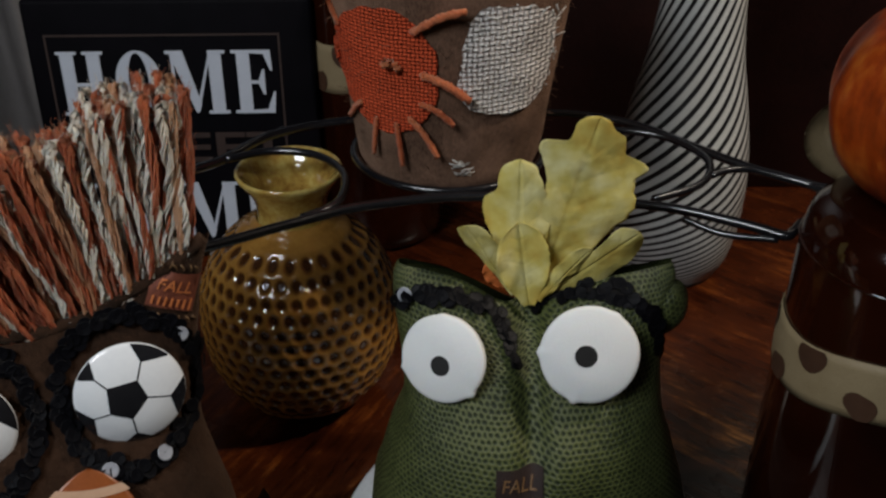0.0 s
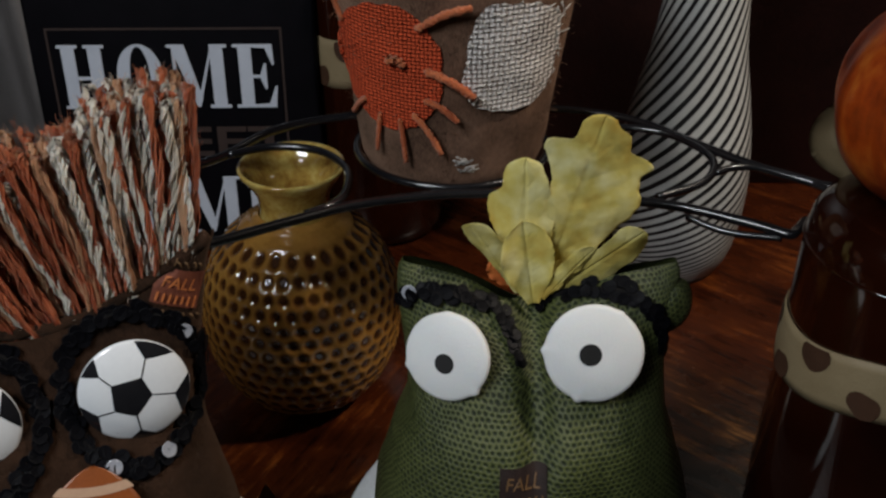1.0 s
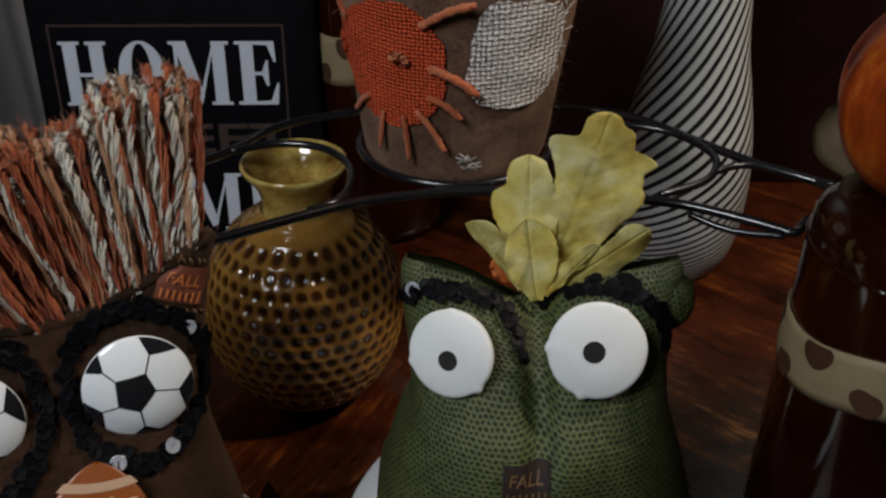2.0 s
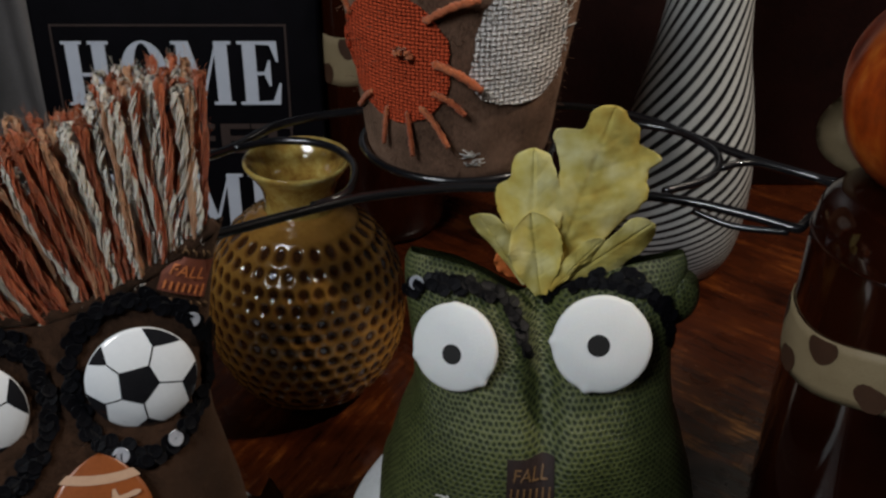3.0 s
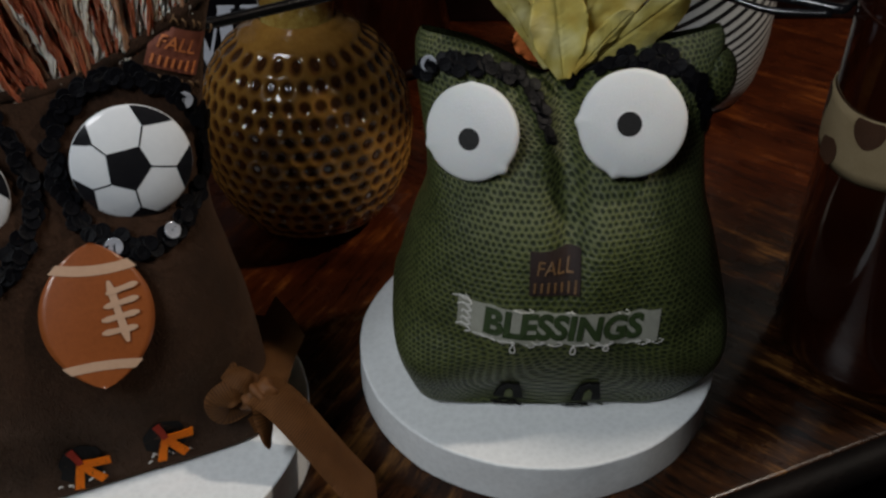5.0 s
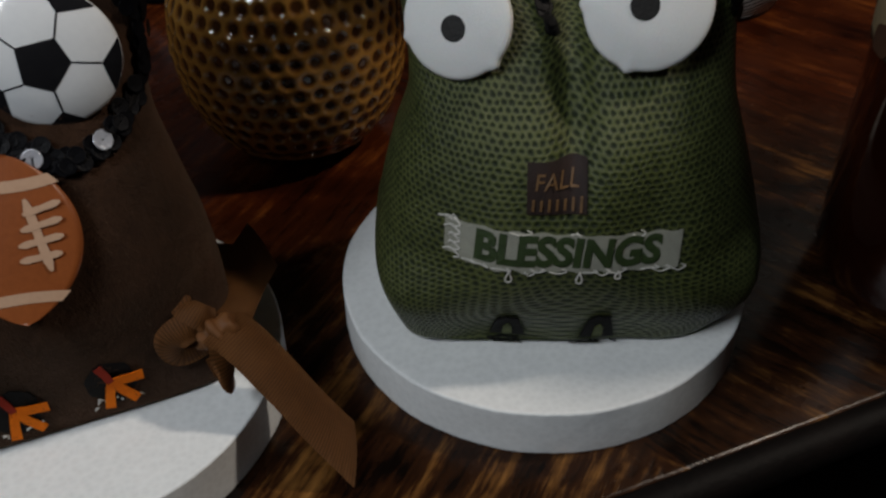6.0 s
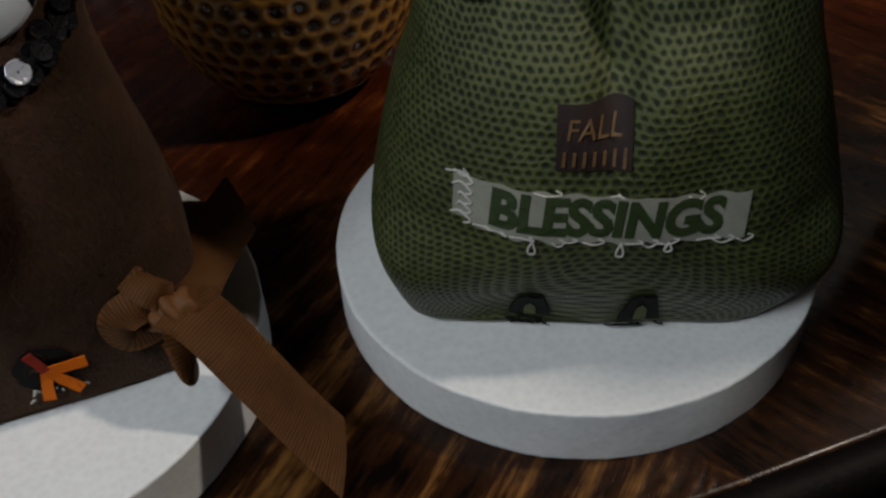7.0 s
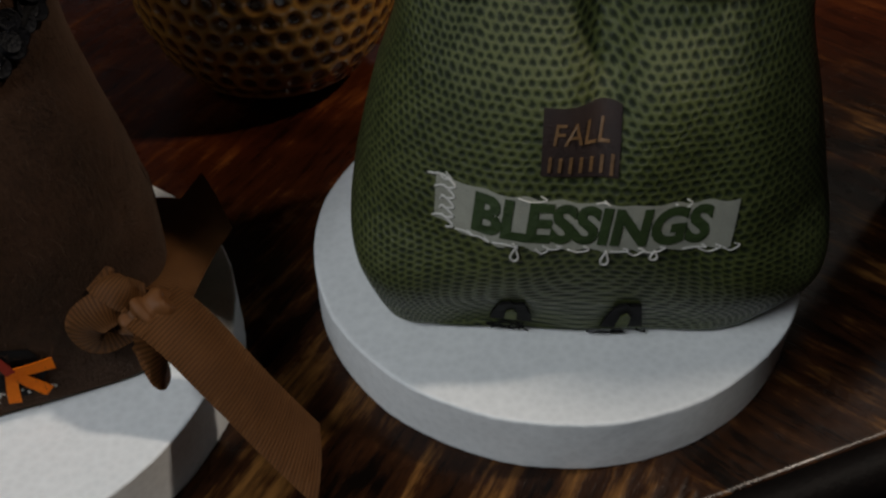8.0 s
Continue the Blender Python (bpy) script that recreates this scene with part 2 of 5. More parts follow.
BUTTON_BLACK = plain("black glossy print", (0.006, 0.006, 0.008), (0.016, 0.016, 0.018), 0.18, 40, 500, 0.00003, coat=0.6)
BLACK = plain("black ink", (0.005, 0.005, 0.005), (0.012, 0.011, 0.011), 0.6)
SEQUIN = plain("black sequin", (0.0012, 0.0012, 0.0018), (0.004, 0.004, 0.0055), 0.42, spec=0.08)
# Pale tone that paints a glint onto a few of the black sequins.
SEQUIN_GLINT = plain("painted sequin glint", (0.42, 0.44, 0.50), (0.60, 0.62, 0.68), 0.16, metal=0.4)
BRAID = plain("black trim thread", (0.002, 0.002, 0.002), (0.007, 0.006, 0.006), 0.8, spec=0.15)
BALL_BROWN = plain("orange brown print", (0.20, 0.052, 0.012), (0.30, 0.085, 0.022), 0.35, 25, 700, 0.00005, coat=0.3)
BALL_CREAM = plain("cream print", (0.42, 0.26, 0.17), (0.52, 0.34, 0.23), 0.4, 25, 700, 0.00005)
ORANGE = plain("orange print", (0.70, 0.13, 0.002), (0.88, 0.21, 0.006), 0.8, 120, spec=0.1)
RED_TIP = plain("red print", (0.25, 0.02, 0.01), (0.38, 0.04, 0.02), 0.8, 120, spec=0.1)
TAG_BROWN = plain("dark brown woven tag", (0.009, 0.0026, 0.0016), (0.020, 0.0060, 0.0032), 0.7, 200, 2500)
TAG_RED = plain("rust woven tag", (0.10, 0.022, 0.010), (0.18, 0.045, 0.018), 0.7, 200, 2500)
GOLD_THREAD = plain("gold thread", (0.085, 0.042, 0.014), (0.19, 0.100, 0.036), 0.6, 300)
RUST_THREAD = plain("orange thread", (0.42, 0.11, 0.03), (0.55, 0.18, 0.05), 0.6, 300)
BAND_CLOTH = plain("sheer white ribbon", (0.24, 0.24, 0.20), (0.36, 0.36, 0.30), 0.5, 120, 2500)
THREAD_WHITE = plain("white thread", (0.55, 0.53, 0.50), (0.70, 0.68, 0.64), 0.6, 300)
GREEN_INK = plain("dark green print", (0.016, 0.030, 0.008), (0.035, 0.060, 0.016), 0.6, 200)
LEAF = leaf_material()
FOOT_GREEN = plain("olive stitching", (0.030, 0.042, 0.010), (0.12, 0.14, 0.035), 0.8, 300)
ORANGE_LEAF = plain("orange cloth leaf", (0.50, 0.10, 0.02), (0.62, 0.20, 0.04), 0.75, 60)
RIBBON = ribbon_material("brown grosgrain", (0.095, 0.036, 0.010), (0.22, 0.093, 0.028))
IRON = plain("black wrought iron", (0.004, 0.004, 0.005), (0.010, 0.010, 0.012), 0.24, 60, 800, 0.0001, coat=0.5)
GLASS = amber_glass()
PAPER = plain("cream ribbon", (0.23, 0.17, 0.09), (0.30, 0.23, 0.13), 0.6, 60, 1200)
PAPER_SPOT = plain("brown print on ribbon", (0.045, 0.019, 0.009), (0.075, 0.033, 0.016), 0.6, 60, 1200)
PUMPKIN = pumpkin_material()
VASE_WHITE = plain("white ceramic", (0.50, 0.50, 0.48), (0.62, 0.62, 0.59), 0.3, 30, 500, 0.00005)
VASE_BLACK = plain("black stripe glaze", (0.006, 0.006, 0.007), (0.014, 0.013, 0.013), 0.3, 30)
SIGN_BLACK = plain("black painted board", (0.0012, 0.0012, 0.002), (0.0035, 0.003, 0.0048), 0.6, 40, spec=0.06)
SIGN_WHITE = plain("white sign print", (0.42, 0.46, 0.54), (0.50, 0.54, 0.62), 0.6, 60)
SIGN_BROWN = plain("brown sign print", (0.022, 0.012, 0.010), (0.036, 0.020, 0.016), 0.6, 60)
WALL = plain("dark wall", (0.016, 0.008, 0.007), (0.030, 0.015, 0.012), 0.7, 8, 200, 0.0005)
EDGE_SHADE = plain("black edge shade", (0.0015, 0.0012, 0.0012), (0.006, 0.004, 0.0035), 0.6, 30, 400, 0.0003, spec=0.12)
CURTAIN = plain("grey cloth", (0.22, 0.20, 0.20), (0.32, 0.30, 0.29), 0.9, 20, 900)
YARN_CREAM = yarn_material("cream yarn", (0.66, 0.54, 0.42), (0.95, 0.88, 0.77))
YARN_RUST = yarn_material("rust yarn", (0.22, 0.040, 0.014), (0.60, 0.150, 0.055))
YARN_TAN = yarn_material("tan yarn", (0.40, 0.16, 0.075), (0.76, 0.42, 0.24))
YARN_ORANGE = yarn_material("orange yarn", (0.36, 0.07, 0.022), (0.62, 0.20, 0.085))
YARNS = {"cream": YARN_CREAM, "rust": YARN_RUST, "tan": YARN_TAN}


# ---------------------------------------------------------------- mesh tools
def part(name, bm, material, parent=None, label="", smooth=True):
    """Link a bmesh as one mesh object under its parent."""
    me = bpy.data.meshes.new(name)
    if smooth:
        for f in bm.faces:
            f.smooth = True
    bm.to_mesh(me)
    bm.free()
    for m in material if isinstance(material, (list, tuple)) else [material]:
        me.materials.append(m)
    ob = new(name, me)
    ob.parent = parent
    if label:
        ob["label"] = label
    return ob


def thing(name, m, label, category, group="", kind=""):
    ob = new(name)
    ob.empty_display_size = 0.02
    ob.matrix_world = m
    return tagged(ob, label, category, group, kind)


def sheet(func, nu, nv, wrap=False, bm=None):
    """A grid of faces over (s, t) in 0..1, with a UV map in metres."""
    bm = bm or bmesh.new()
    uv = bm.loops.layers.uv.verify()
    cols = nu if wrap else nu + 1
    grid = [[bm.verts.new(func(i / nu, j / nv)) for i in range(cols)] for j in range(nv + 1)]
    mid = grid[(nv + 1) // 2]
    us = [0.0]
    for i in range(nu):
        us.append(us[-1] + (mid[(i + 1) % cols].co - mid[i].co).length)
    vs = [0.0]
    for j in range(nv):
        vs.append(vs[-1] + sum((grid[j + 1][i].co - grid[j][i].co).length for i in range(0, cols, max(1, cols // 8))) / len(range(0, cols, max(1, cols // 8))))
    for j in range(nv):
        for i in range(nu):
            k = (i + 1) % cols
            f = bm.faces.new((grid[j][i], grid[j][k], grid[j + 1][k], grid[j + 1][i]))
            for loop, (a, b) in zip(f.loops, ((i, j), (i + 1, j), (i + 1, j + 1), (i, j + 1))):
                loop[uv].uv = (us[a], vs[b])
    return bm


def lathe(profile, n, bm=None):
    """Turn a profile of (radius, z) about the z axis."""
    def at(s, t):
        k = t * (len(profile) - 1)
        i = min(int(k), len(profile) - 2)
        r, z = (profile[i][c] + (profile[i + 1][c] - profile[i][c]) * (k - i) for c in (0, 1))
        return Vector((r * math.cos(s * math.tau), r * math.sin(s * math.tau), z))
    return sheet(at, n, len(profile) - 1, True, bm)


def smooth_line(points, steps=8):
    """A Catmull-Rom line through the points."""
    p = [Vector(q) for q in points]
    p = [p[0] * 2 - p[1]] + p + [p[-1] * 2 - p[-2]]
    out = []
    for i in range(1, len(p) - 2):
        for k in range(steps):
            t = k / steps
            a, b, c, d = p[i - 1:i + 3]
            out.append(0.5 * (2 * b + (c - a) * t + (2 * a - 5 * b + 4 * c - d) * t * t + (3 * b - a - 3 * c + d) * t ** 3))
    return out + [p[-2]]


def tube(line, radius, sides=8, bm=None, wobble=None):
    bm = bm or bmesh.new()
    rings = []
    up = Vector((0.13, 0.31, 0.94)).normalized()
    for i, q in enumerate(line):
        d = (line[min(i + 1, len(line) - 1)] - line[max(i - 1, 0)]).normalized()
        a = d.cross(up).normalized()
        b = d.cross(a).normalized()
        up = a.cross(d) if a.cross(d).dot(up) > 0 else -a.cross(d)
        r = radius(i / (len(line) - 1)) if callable(radius) else radius
        rings.append([bm.verts.new(q + (a * math.cos(k * math.tau / sides) + b * math.sin(k * math.tau / sides))
                                   * (r * (wobble(i, k / sides) if wobble else 1))) for k in range(sides)])
    for r0, r1 in zip(rings, rings[1:]):
        for k in range(sides):
            bm.faces.new((r0[k], r0[(k + 1) % sides], r1[(k + 1) % sides], r1[k]))
    for ring in (rings[0], rings[-1]):
        bm.faces.new(ring)
    bmesh.ops.recalc_face_normals(bm, faces=bm.faces)
    return bm


def ply(line, radius, turns, bm=None, sides=7):
    """A twisted two-ply yarn along a line."""
    bm = bm or bmesh.new()
    ends = []
    for phase in (0, math.pi):
        pts = []
        for i, q in enumerate(line):
            d = (line[min(i + 1, len(line) - 1)] - line[max(i - 1, 0)]).normalized()
            a = d.cross(Vector((0.2, 1, 0.1))).normalized()
            b = d.cross(a)
            w = phase + turns * math.tau * i / (len(line) - 1)
            pts.append(q + (a * math.cos(w) + b * math.sin(w)) * radius * 0.48)
        tube(pts, lambda t: radius * 0.80 * (1.0 - 0.25 * max(0, t * 8 - 7)), sides, bm)
    return bm


def slab(outline, depth, bm=None, round_edge=0.0):
    """A flat plate from an outline of (x, z): its back in the plane y = 0, its face at y = -depth."""
    bm = bm or bmesh.new()
    back = [bm.verts.new((x, 0, z)) for x, z in outline]
    front = [bm.verts.new((x, -depth, z)) for x, z in outline]
    n = len(outline)
    for i in range(n):
        bm.faces.new((back[i], back[(i + 1) % n], front[(i + 1) % n], front[i]))
    bm.faces.new(front)
    bm.faces.new(back[::-1])
    bm.normal_update()
    bmesh.ops.triangulate(bm, faces=[f for f in bm.faces if len(f.verts) > 4])
    bmesh.ops.recalc_face_normals(bm, faces=bm.faces)
    return bm


def quads(bm, nx, nz, x0, x1, z0, z1, edge=lambda x, z: (x, z), thick=0.0006):
    """A cloth patch in the xz plane with some thickness, to be draped."""
    def at(s, t):
        x, z = edge(x0 + (x1 - x0) * s, z0 + (z1 - z0) * t)
        return Vector((x, -thick, z))
    return sheet(at, nx, nz, False, bm)


def lettering(text, size, bold=0.0, centre=True):
    """The faces of a line of text in the xz plane, from the built-in font."""
    cu = bpy.data.curves.new("lettering", "FONT")
    cu.body, cu.size, cu.offset = text, size, bold
    cu.align_x = "CENTER" if centre else "LEFT"
    cu.align_y = "CENTER"
    cu.resolution_u = 4
    ob = bpy.data.objects.new("lettering", cu)
    me = ob.to_mesh()
    bm = bmesh.new()
    bm.from_mesh(me)
    ob.to_mesh_clear()
    bpy.data.objects.remove(ob)
    for v in bm.verts:
        v.co = (v.co.x, 0, v.co.y)
    bmesh.ops.triangulate(bm, faces=bm.faces)
    return bm


def pieces(bm):
    """The connected pieces of a bmesh, each as a bmesh of its own, from low x to high x."""
    left, out = set(bm.verts), []
    while left:
        todo = [left.pop()]
        group = {todo[0]}
        while todo:
            for e in todo.pop().link_edges:
                for v in e.verts:
                    if v in left:
                        left.discard(v)
                        group.add(v)
                        todo.append(v)
        one = bmesh.new()
        made = {v: one.verts.new(v.co) for v in group}
        for f in bm.faces:
            if f.verts[0] in group:
                one.faces.new([made[v] for v in f.verts])
        out.append(one)
    bm.free()
    return sorted(out, key=lambda b: min(v.co.x for v in b.verts))


def drape(bm, tree, off=0.0004):
    """Lay a flat part onto a body seen along y: each vertex keeps its own thickness above the cloth."""
    last = 0.0
    for v in bm.verts:
        hit = tree.ray_cast(Vector((v.co.x, -1, v.co.z)), Vector((0, 1, 0)))[0]
        last = hit.y if hit else last
        v.co.y = last - off + v.co.y
    return bm


def moved(bm, m):
    bmesh.ops.transform(bm, matrix=m, verts=bm.verts)
    return bm


def steps_between(table, z):
    for (z0, *a), (z1, *b) in zip(table, table[1:]):
        if z <= z1:
            k = max(0.0, (z - z0) / (z1 - z0))
            k = k * k * (3 - 2 * k) * 0.5 + k * 0.5
            return [p + (q - p) * k for p, q in zip(a, b)]
    return table[-1][1:]


def spline_between(table, z):
    """Smooth values of a table at z, by cubic pieces with no ripples."""
    n = len(table)
    i = 0
    while i < n - 2 and z > table[i + 1][0]:
        i += 1
    z0, z1 = table[i][0], table[i + 1][0]
    k, h = min(1.0, max(0.0, (z - z0) / (z1 - z0))), z1 - z0

    def slope(j, c):
        a, b = table[max(0, j - 1)], table[min(n - 1, j + 1)]
        return (b[c] - a[c]) / (b[0] - a[0])
    out = []
    for c in range(1, len(table[0])):
        p, q, m0, m1 = table[i][c], table[i + 1][c], slope(i, c) * h, slope(i + 1, c) * h
        out.append(p * (2 * k ** 3 - 3 * k * k + 1) + m0 * (k ** 3 - 2 * k * k + k) + q * (3 * k * k - 2 * k ** 3) + m1 * (k ** 3 - k * k))
    return out


def smoothstep(a, b, x):
    k = min(1.0, max(0.0, (x - a) / (b - a)))
    return k * k * (3 - 2 * k)


# ---------------------------------------------------------------- the room
EDGE = radians(22.0)
edge_m = Matrix.Translation((0.045, -0.0835, 0)) @ Matrix.Rotation(EDGE, 4, "Z")


def table_top():
    def outline(bm):
        bmesh.ops.create_cube(bm, size=1.0)
        for v in bm.verts:
            v.co = ((v.co.x) * 1.7 - 0.1, (v.co.y + 0.5) * 0.82, (v.co.z - 0.5) * 0.014)
        bmesh.ops.bevel(bm, geom=bm.edges[:], offset=0.003, segments=4, profile=0.5, affect="EDGES")
        return bm
    top = thing("wooden_table", edge_m, "dark brown varnished wooden table with a worn glossy top", "table")
    part("tabletop", outline(bmesh.new()), WOOD, top)
    # added black strip: stands in for shade at the front edge, hides the lit bevel
    rail = [Vector((-0.948 + 1.696 * k / 12, -0.0035, -0.0064)) for k in range(13)]
    part("edge_moulding", tube(rail, 0.0075, 16), EDGE_SHADE, top, "added black strip for the shade along the front edge")
    for x, y in ((-0.85, 0.08), (0.65, 0.08), (-0.85, 0.72), (0.65, 0.72)):
        bm = lathe([(0.0, -0.75), (0.022, -0.75), (0.024, -0.7), (0.034, -0.2), (0.036, -0.0145), (0.0, -0.0145)], 16)
        part("leg", moved(bm, Matrix.Translation((x, y, 0))), WOOD, top)


table_top()


def box(name, lo, hi, material, label, category, kind="structure"):
    bm = bmesh.new()
    bmesh.ops.create_cube(bm, size=1.0)
    for v in bm.verts:
        v.co = [lo[i] + (hi[i] - lo[i]) * (v.co[i] + 0.5) for i in range(3)]
    ob = part(name, bm, material, smooth=False)
    return tagged(ob, label, category, kind=kind)


box("floor", (-2.2, -2.2, -0.80), (2.2, 2.2, -0.75), WALL, "dark floor of a dim room", "floor")
box("ceiling", (-2.2, -2.2, 1.65), (2.2, 2.2, 1.70), WALL, "dim ceiling", "ceiling")
box("wall_north", (-2.2, 2.0, -0.75), (2.2, 2.2, 1.65), WALL, "dark reddish brown wall", "wall")
box("wall_south", (-2.2, -2.2, -0.75), (2.2, -2.0, 1.65), WALL, "dark wall", "wall")
box("wall_west", (-2.2, -2.0, -0.75), (-2.0, 2.0, 1.65), WALL, "dark wall", "wall")
box("wall_east", (2.0, -2.0, -0.75), (2.2, 2.0, 1.65), WALL, "dark wall", "wall")


BACK_WOOD = plain("dark red brown back panel", (0.006, 0.0018, 0.0016), (0.018, 0.005, 0.004), 0.35, 14, 300, 0.0003)
box("back_panel", (-0.300, 0.378, 0.001), (0.62, 0.396, 0.62), BACK_WOOD, "dark red brown wooden back panel behind the things", "panel")


def hanging_cloth():
    """Pale grey cloth in soft folds beside the panel."""
    def at(s, t):
        x = -0.62 + 0.318 * s
        return Vector((x, 0.400 + 0.014 * math.sin(s * 34 + math.sin(t * 3)) + 0.006 * math.sin(s * 11), 0.002 + 0.5 * t))
    bm = sheet(at, 120, 20)
    bmesh.ops.solidify(bm, geom=bm.faces[:], thickness=0.0015)
    tagged(part("hanging_cloth", bm, CURTAIN), "pale grey cloth hanging in soft folds", "cloth")


hanging_cloth()

# ---------------------------------------------------------------- foam discs
H_FOAM, R_FOAM = 0.0207, 0.0762


def foam_disc(x, y, label, sag=0.0):
    ob = thing("foam_disc", pose(x, y, 0), label, "foam disc", "round foam bases")
    prof = [(0.0, 0.0), (0.05, 0.0), (R_FOAM - 0.0012, 0.0), (R_FOAM - 0.0004, 0.0), (R_FOAM, 0.0004), (R_FOAM, 0.0012)]
    prof += [(R_FOAM, 0.0012 + (H_FOAM - 0.0024) * k / 5) for k in range(1, 6)]
    prof += [(R_FOAM, H_FOAM - 0.0004), (R_FOAM - 0.0005, H_FOAM), (R_FOAM - 0.0014, H_FOAM), (R_FOAM - 0.004, H_FOAM + 0.0001), (0.05, H_FOAM), (0.02, H_FOAM), (0.0, H_FOAM)]
    bm = lathe(prof, 160)
    for v in bm.verts:
        if v.co.to_2d().length > 0.07:
            k = noise.noise(v.co * 260) * 0.00025 + noise.noise(v.co * 45) * 0.0005
            v.co.x *= 1 + k / R_FOAM
            v.co.y *= 1 + k / R_FOAM
        if v.co.z > H_FOAM / 2:
            v.co.z += sag * min(0.0, v.co.x) / R_FOAM
    part("disc", bm, FOAM, ob)


foam_disc(0, 0, "round white foam disc under the green bag ornament", 0.0024)
OWL = (-0.1705, -0.0464)
foam_disc(*OWL, "round white foam disc under the brown bag ornament")


def fibres(lines, radius, hub=None):
    """Very fine three-sided hairs along lines of points, joined at their roots where a hub is given."""
    verts, faces = [], []
    ring = [Vector((math.cos(a), math.sin(a), 0)) * radius for a in (0.0, 2.1, 4.2)]
    for line in lines:
        turn = (line[-1] - line[0]).to_track_quat("Z", "Y").to_matrix()
        spun = [turn @ q for q in ring]
        base = len(verts)
        for p in line:
            verts += [p + q for q in spun]
        for k in range(len(line) - 1):
            for j in range(3):
                a, b = base + 3 * k + j, base + 3 * k + (j + 1) % 3
                faces.append((a, b, b + 3, a + 3))
    if hub:
        step = 3 * len(lines[0])
        faces += [(len(verts), step * k, step * k + 1) for k in range(len(lines))]
        verts.append(hub)
    me = bpy.data.meshes.new("fibres")
    me.from_pydata(verts, [], faces)
    bm = bmesh.new()
    bm.from_mesh(me)
    bpy.data.meshes.remove(me)
    return bm


# ---------------------------------------------------------------- stuffed bags
def bag(table, ears, dip, ear_from, cleft, power=2.4, square=7.0, nu=220, nv=120, wrinkle=0.0012, seed=0.0):
    """A stuffed cloth bag. table rows: z, half width to -x, half width to +x, front y, back y."""
    z0, z1 = table[0][0], table[-1][0]

    def at(s, t):
        if t < 0.06:
            k, z = t / 0.06, z0
        else:
            k, z = 1.0, z0 + (z1 - z0) * (t - 0.06) / 0.94
        left, right, front, back = spline_between(table, z)
        w = s * math.tau
        c, d = math.cos(w), math.sin(w)
        pw = power + (square - power) * (1 - smoothstep(z0, z0 + 0.042, z))
        cx, cy = math.copysign(abs(c) ** (2 / pw), c), math.copysign(abs(d) ** (2 / pw), d)
        x = cx * (right if cx > 0 else left) * k
        y = ((front + back) / 2 - cy * (back - front) / 2)
        y = (y - (front + back) / 2) * k + (front + back) / 2
        e = smoothstep(ear_from, z1, z)
        half = right if x > 0 else left
        z2 = z + e * (ears * abs(x / half) ** 1.8 - dip * math.exp(-(x / 0.020) ** 2))
        if cleft and d > 0:
            y += cleft * math.exp(-((x - 0.001) / 0.0055) ** 2) * smoothstep(0.075, 0.125, z)
        if k == 1.0 and z > z0 + 0.002:
            q = Vector((x * 44 + seed, y * 20, z2 * 22))
            y += (noise.noise(q) * 2.0 + noise.noise(q * 2.6) * 0.5 * smoothstep(z0 + 0.05, z1, z)) * wrinkle * (1 if d > 0 else -1)
            x += noise.noise(q + Vector((7, 3, 1))) * wrinkle
        return Vector((x, y, z2))
    bm = sheet(at, nu, nv, True)
    bm.normal_update()
    if sum(f.normal.y * f.calc_center_median().y for f in bm.faces) < 0:
        bmesh.ops.reverse_faces(bm, faces=bm.faces)
    bm.normal_update()
    return bm


def sequin_mesh():
    prof = [(0.0003, 0.00022), (0.0016, 0.00024), (0.0027, 0.00030), (0.0031, 0.00036), (0.0031, 0.00026), (0.0016, 0.00012), (0.0003, 0.0001)]
    bm = lathe(prof, 14)
    me = bpy.data.meshes.new("sequin")
    for f in bm.faces:
        f.smooth = True
    bm.to_mesh(me)
    bm.free()
    me.materials.append(SEQUIN)
    return me


SEQUINS = sequin_mesh()
GLINT_SEQUINS = SEQUINS.copy()
GLINT_SEQUINS.materials.clear()
GLINT_SEQUINS.materials.append(SEQUIN_GLINT)


def sequin_row(path, tree, owner, spacing=0.0022, pale=(), width=0.0018, seed=1):
    """Overlapping sequins along a path of (x, z) on a bag, sewn onto a black braid; those in pale have a painted glint.
    """
    rnd = random.Random(seed)
    line = smooth_line([(x, 0, z) for x, z in path], 12)
    pts, run = [line[0]], 0.0
    for a, b in zip(line, line[1:]):
        run += (b - a).length
        if run >= spacing:
            pts.append(b)
            run = 0.0
    laid = []
    for p in line[::2]:
        hit, normal = tree.ray_cast(Vector((p.x, -1, p.z)), Vector((0, 1, 0)))[:2]
        if hit:
            laid.append(hit + normal * 0.0006)
    part("braid", tube(laid, 0.0014, 9, wobble=lambda i, k: 0.85 + 0.3 * rnd.random()), BRAID, owner, "black braid under the sequins")
    for i, p in enumerate(pts):
        for side in (-1, 1):
            q = Vector((p.x + rnd.uniform(-1, 1) * width * 0.6, 0, p.z + side * width * 0.5 + rnd.uniform(-1, 1) * width * 0.5))
            hit, normal = tree.ray_cast(Vector((q.x, -1, q.z)), Vector((0, 1, 0)))[:2]
            if not hit:
                continue
            tilt = (normal + Vector((rnd.uniform(-.16, .16), rnd.uniform(-.1, .1), rnd.uniform(-.16, .16)))).normalized()
            ob = new("sequin", GLINT_SEQUINS if (i, side) in pale else SEQUINS)
            ob.parent = owner
            big = 0.95 if (i, side) in pale else 0.84
            lift = 0.0006 if (i, side) in pale else 0.0
            ob.matrix_local = Matrix.Translation(hit + normal * lift + normal * (0.0012 + 0.0010 * rnd.random())) @ tilt.to_track_quat("Z", "Y").to_matrix().to_4x4() @ Matrix.Scale(big, 4)


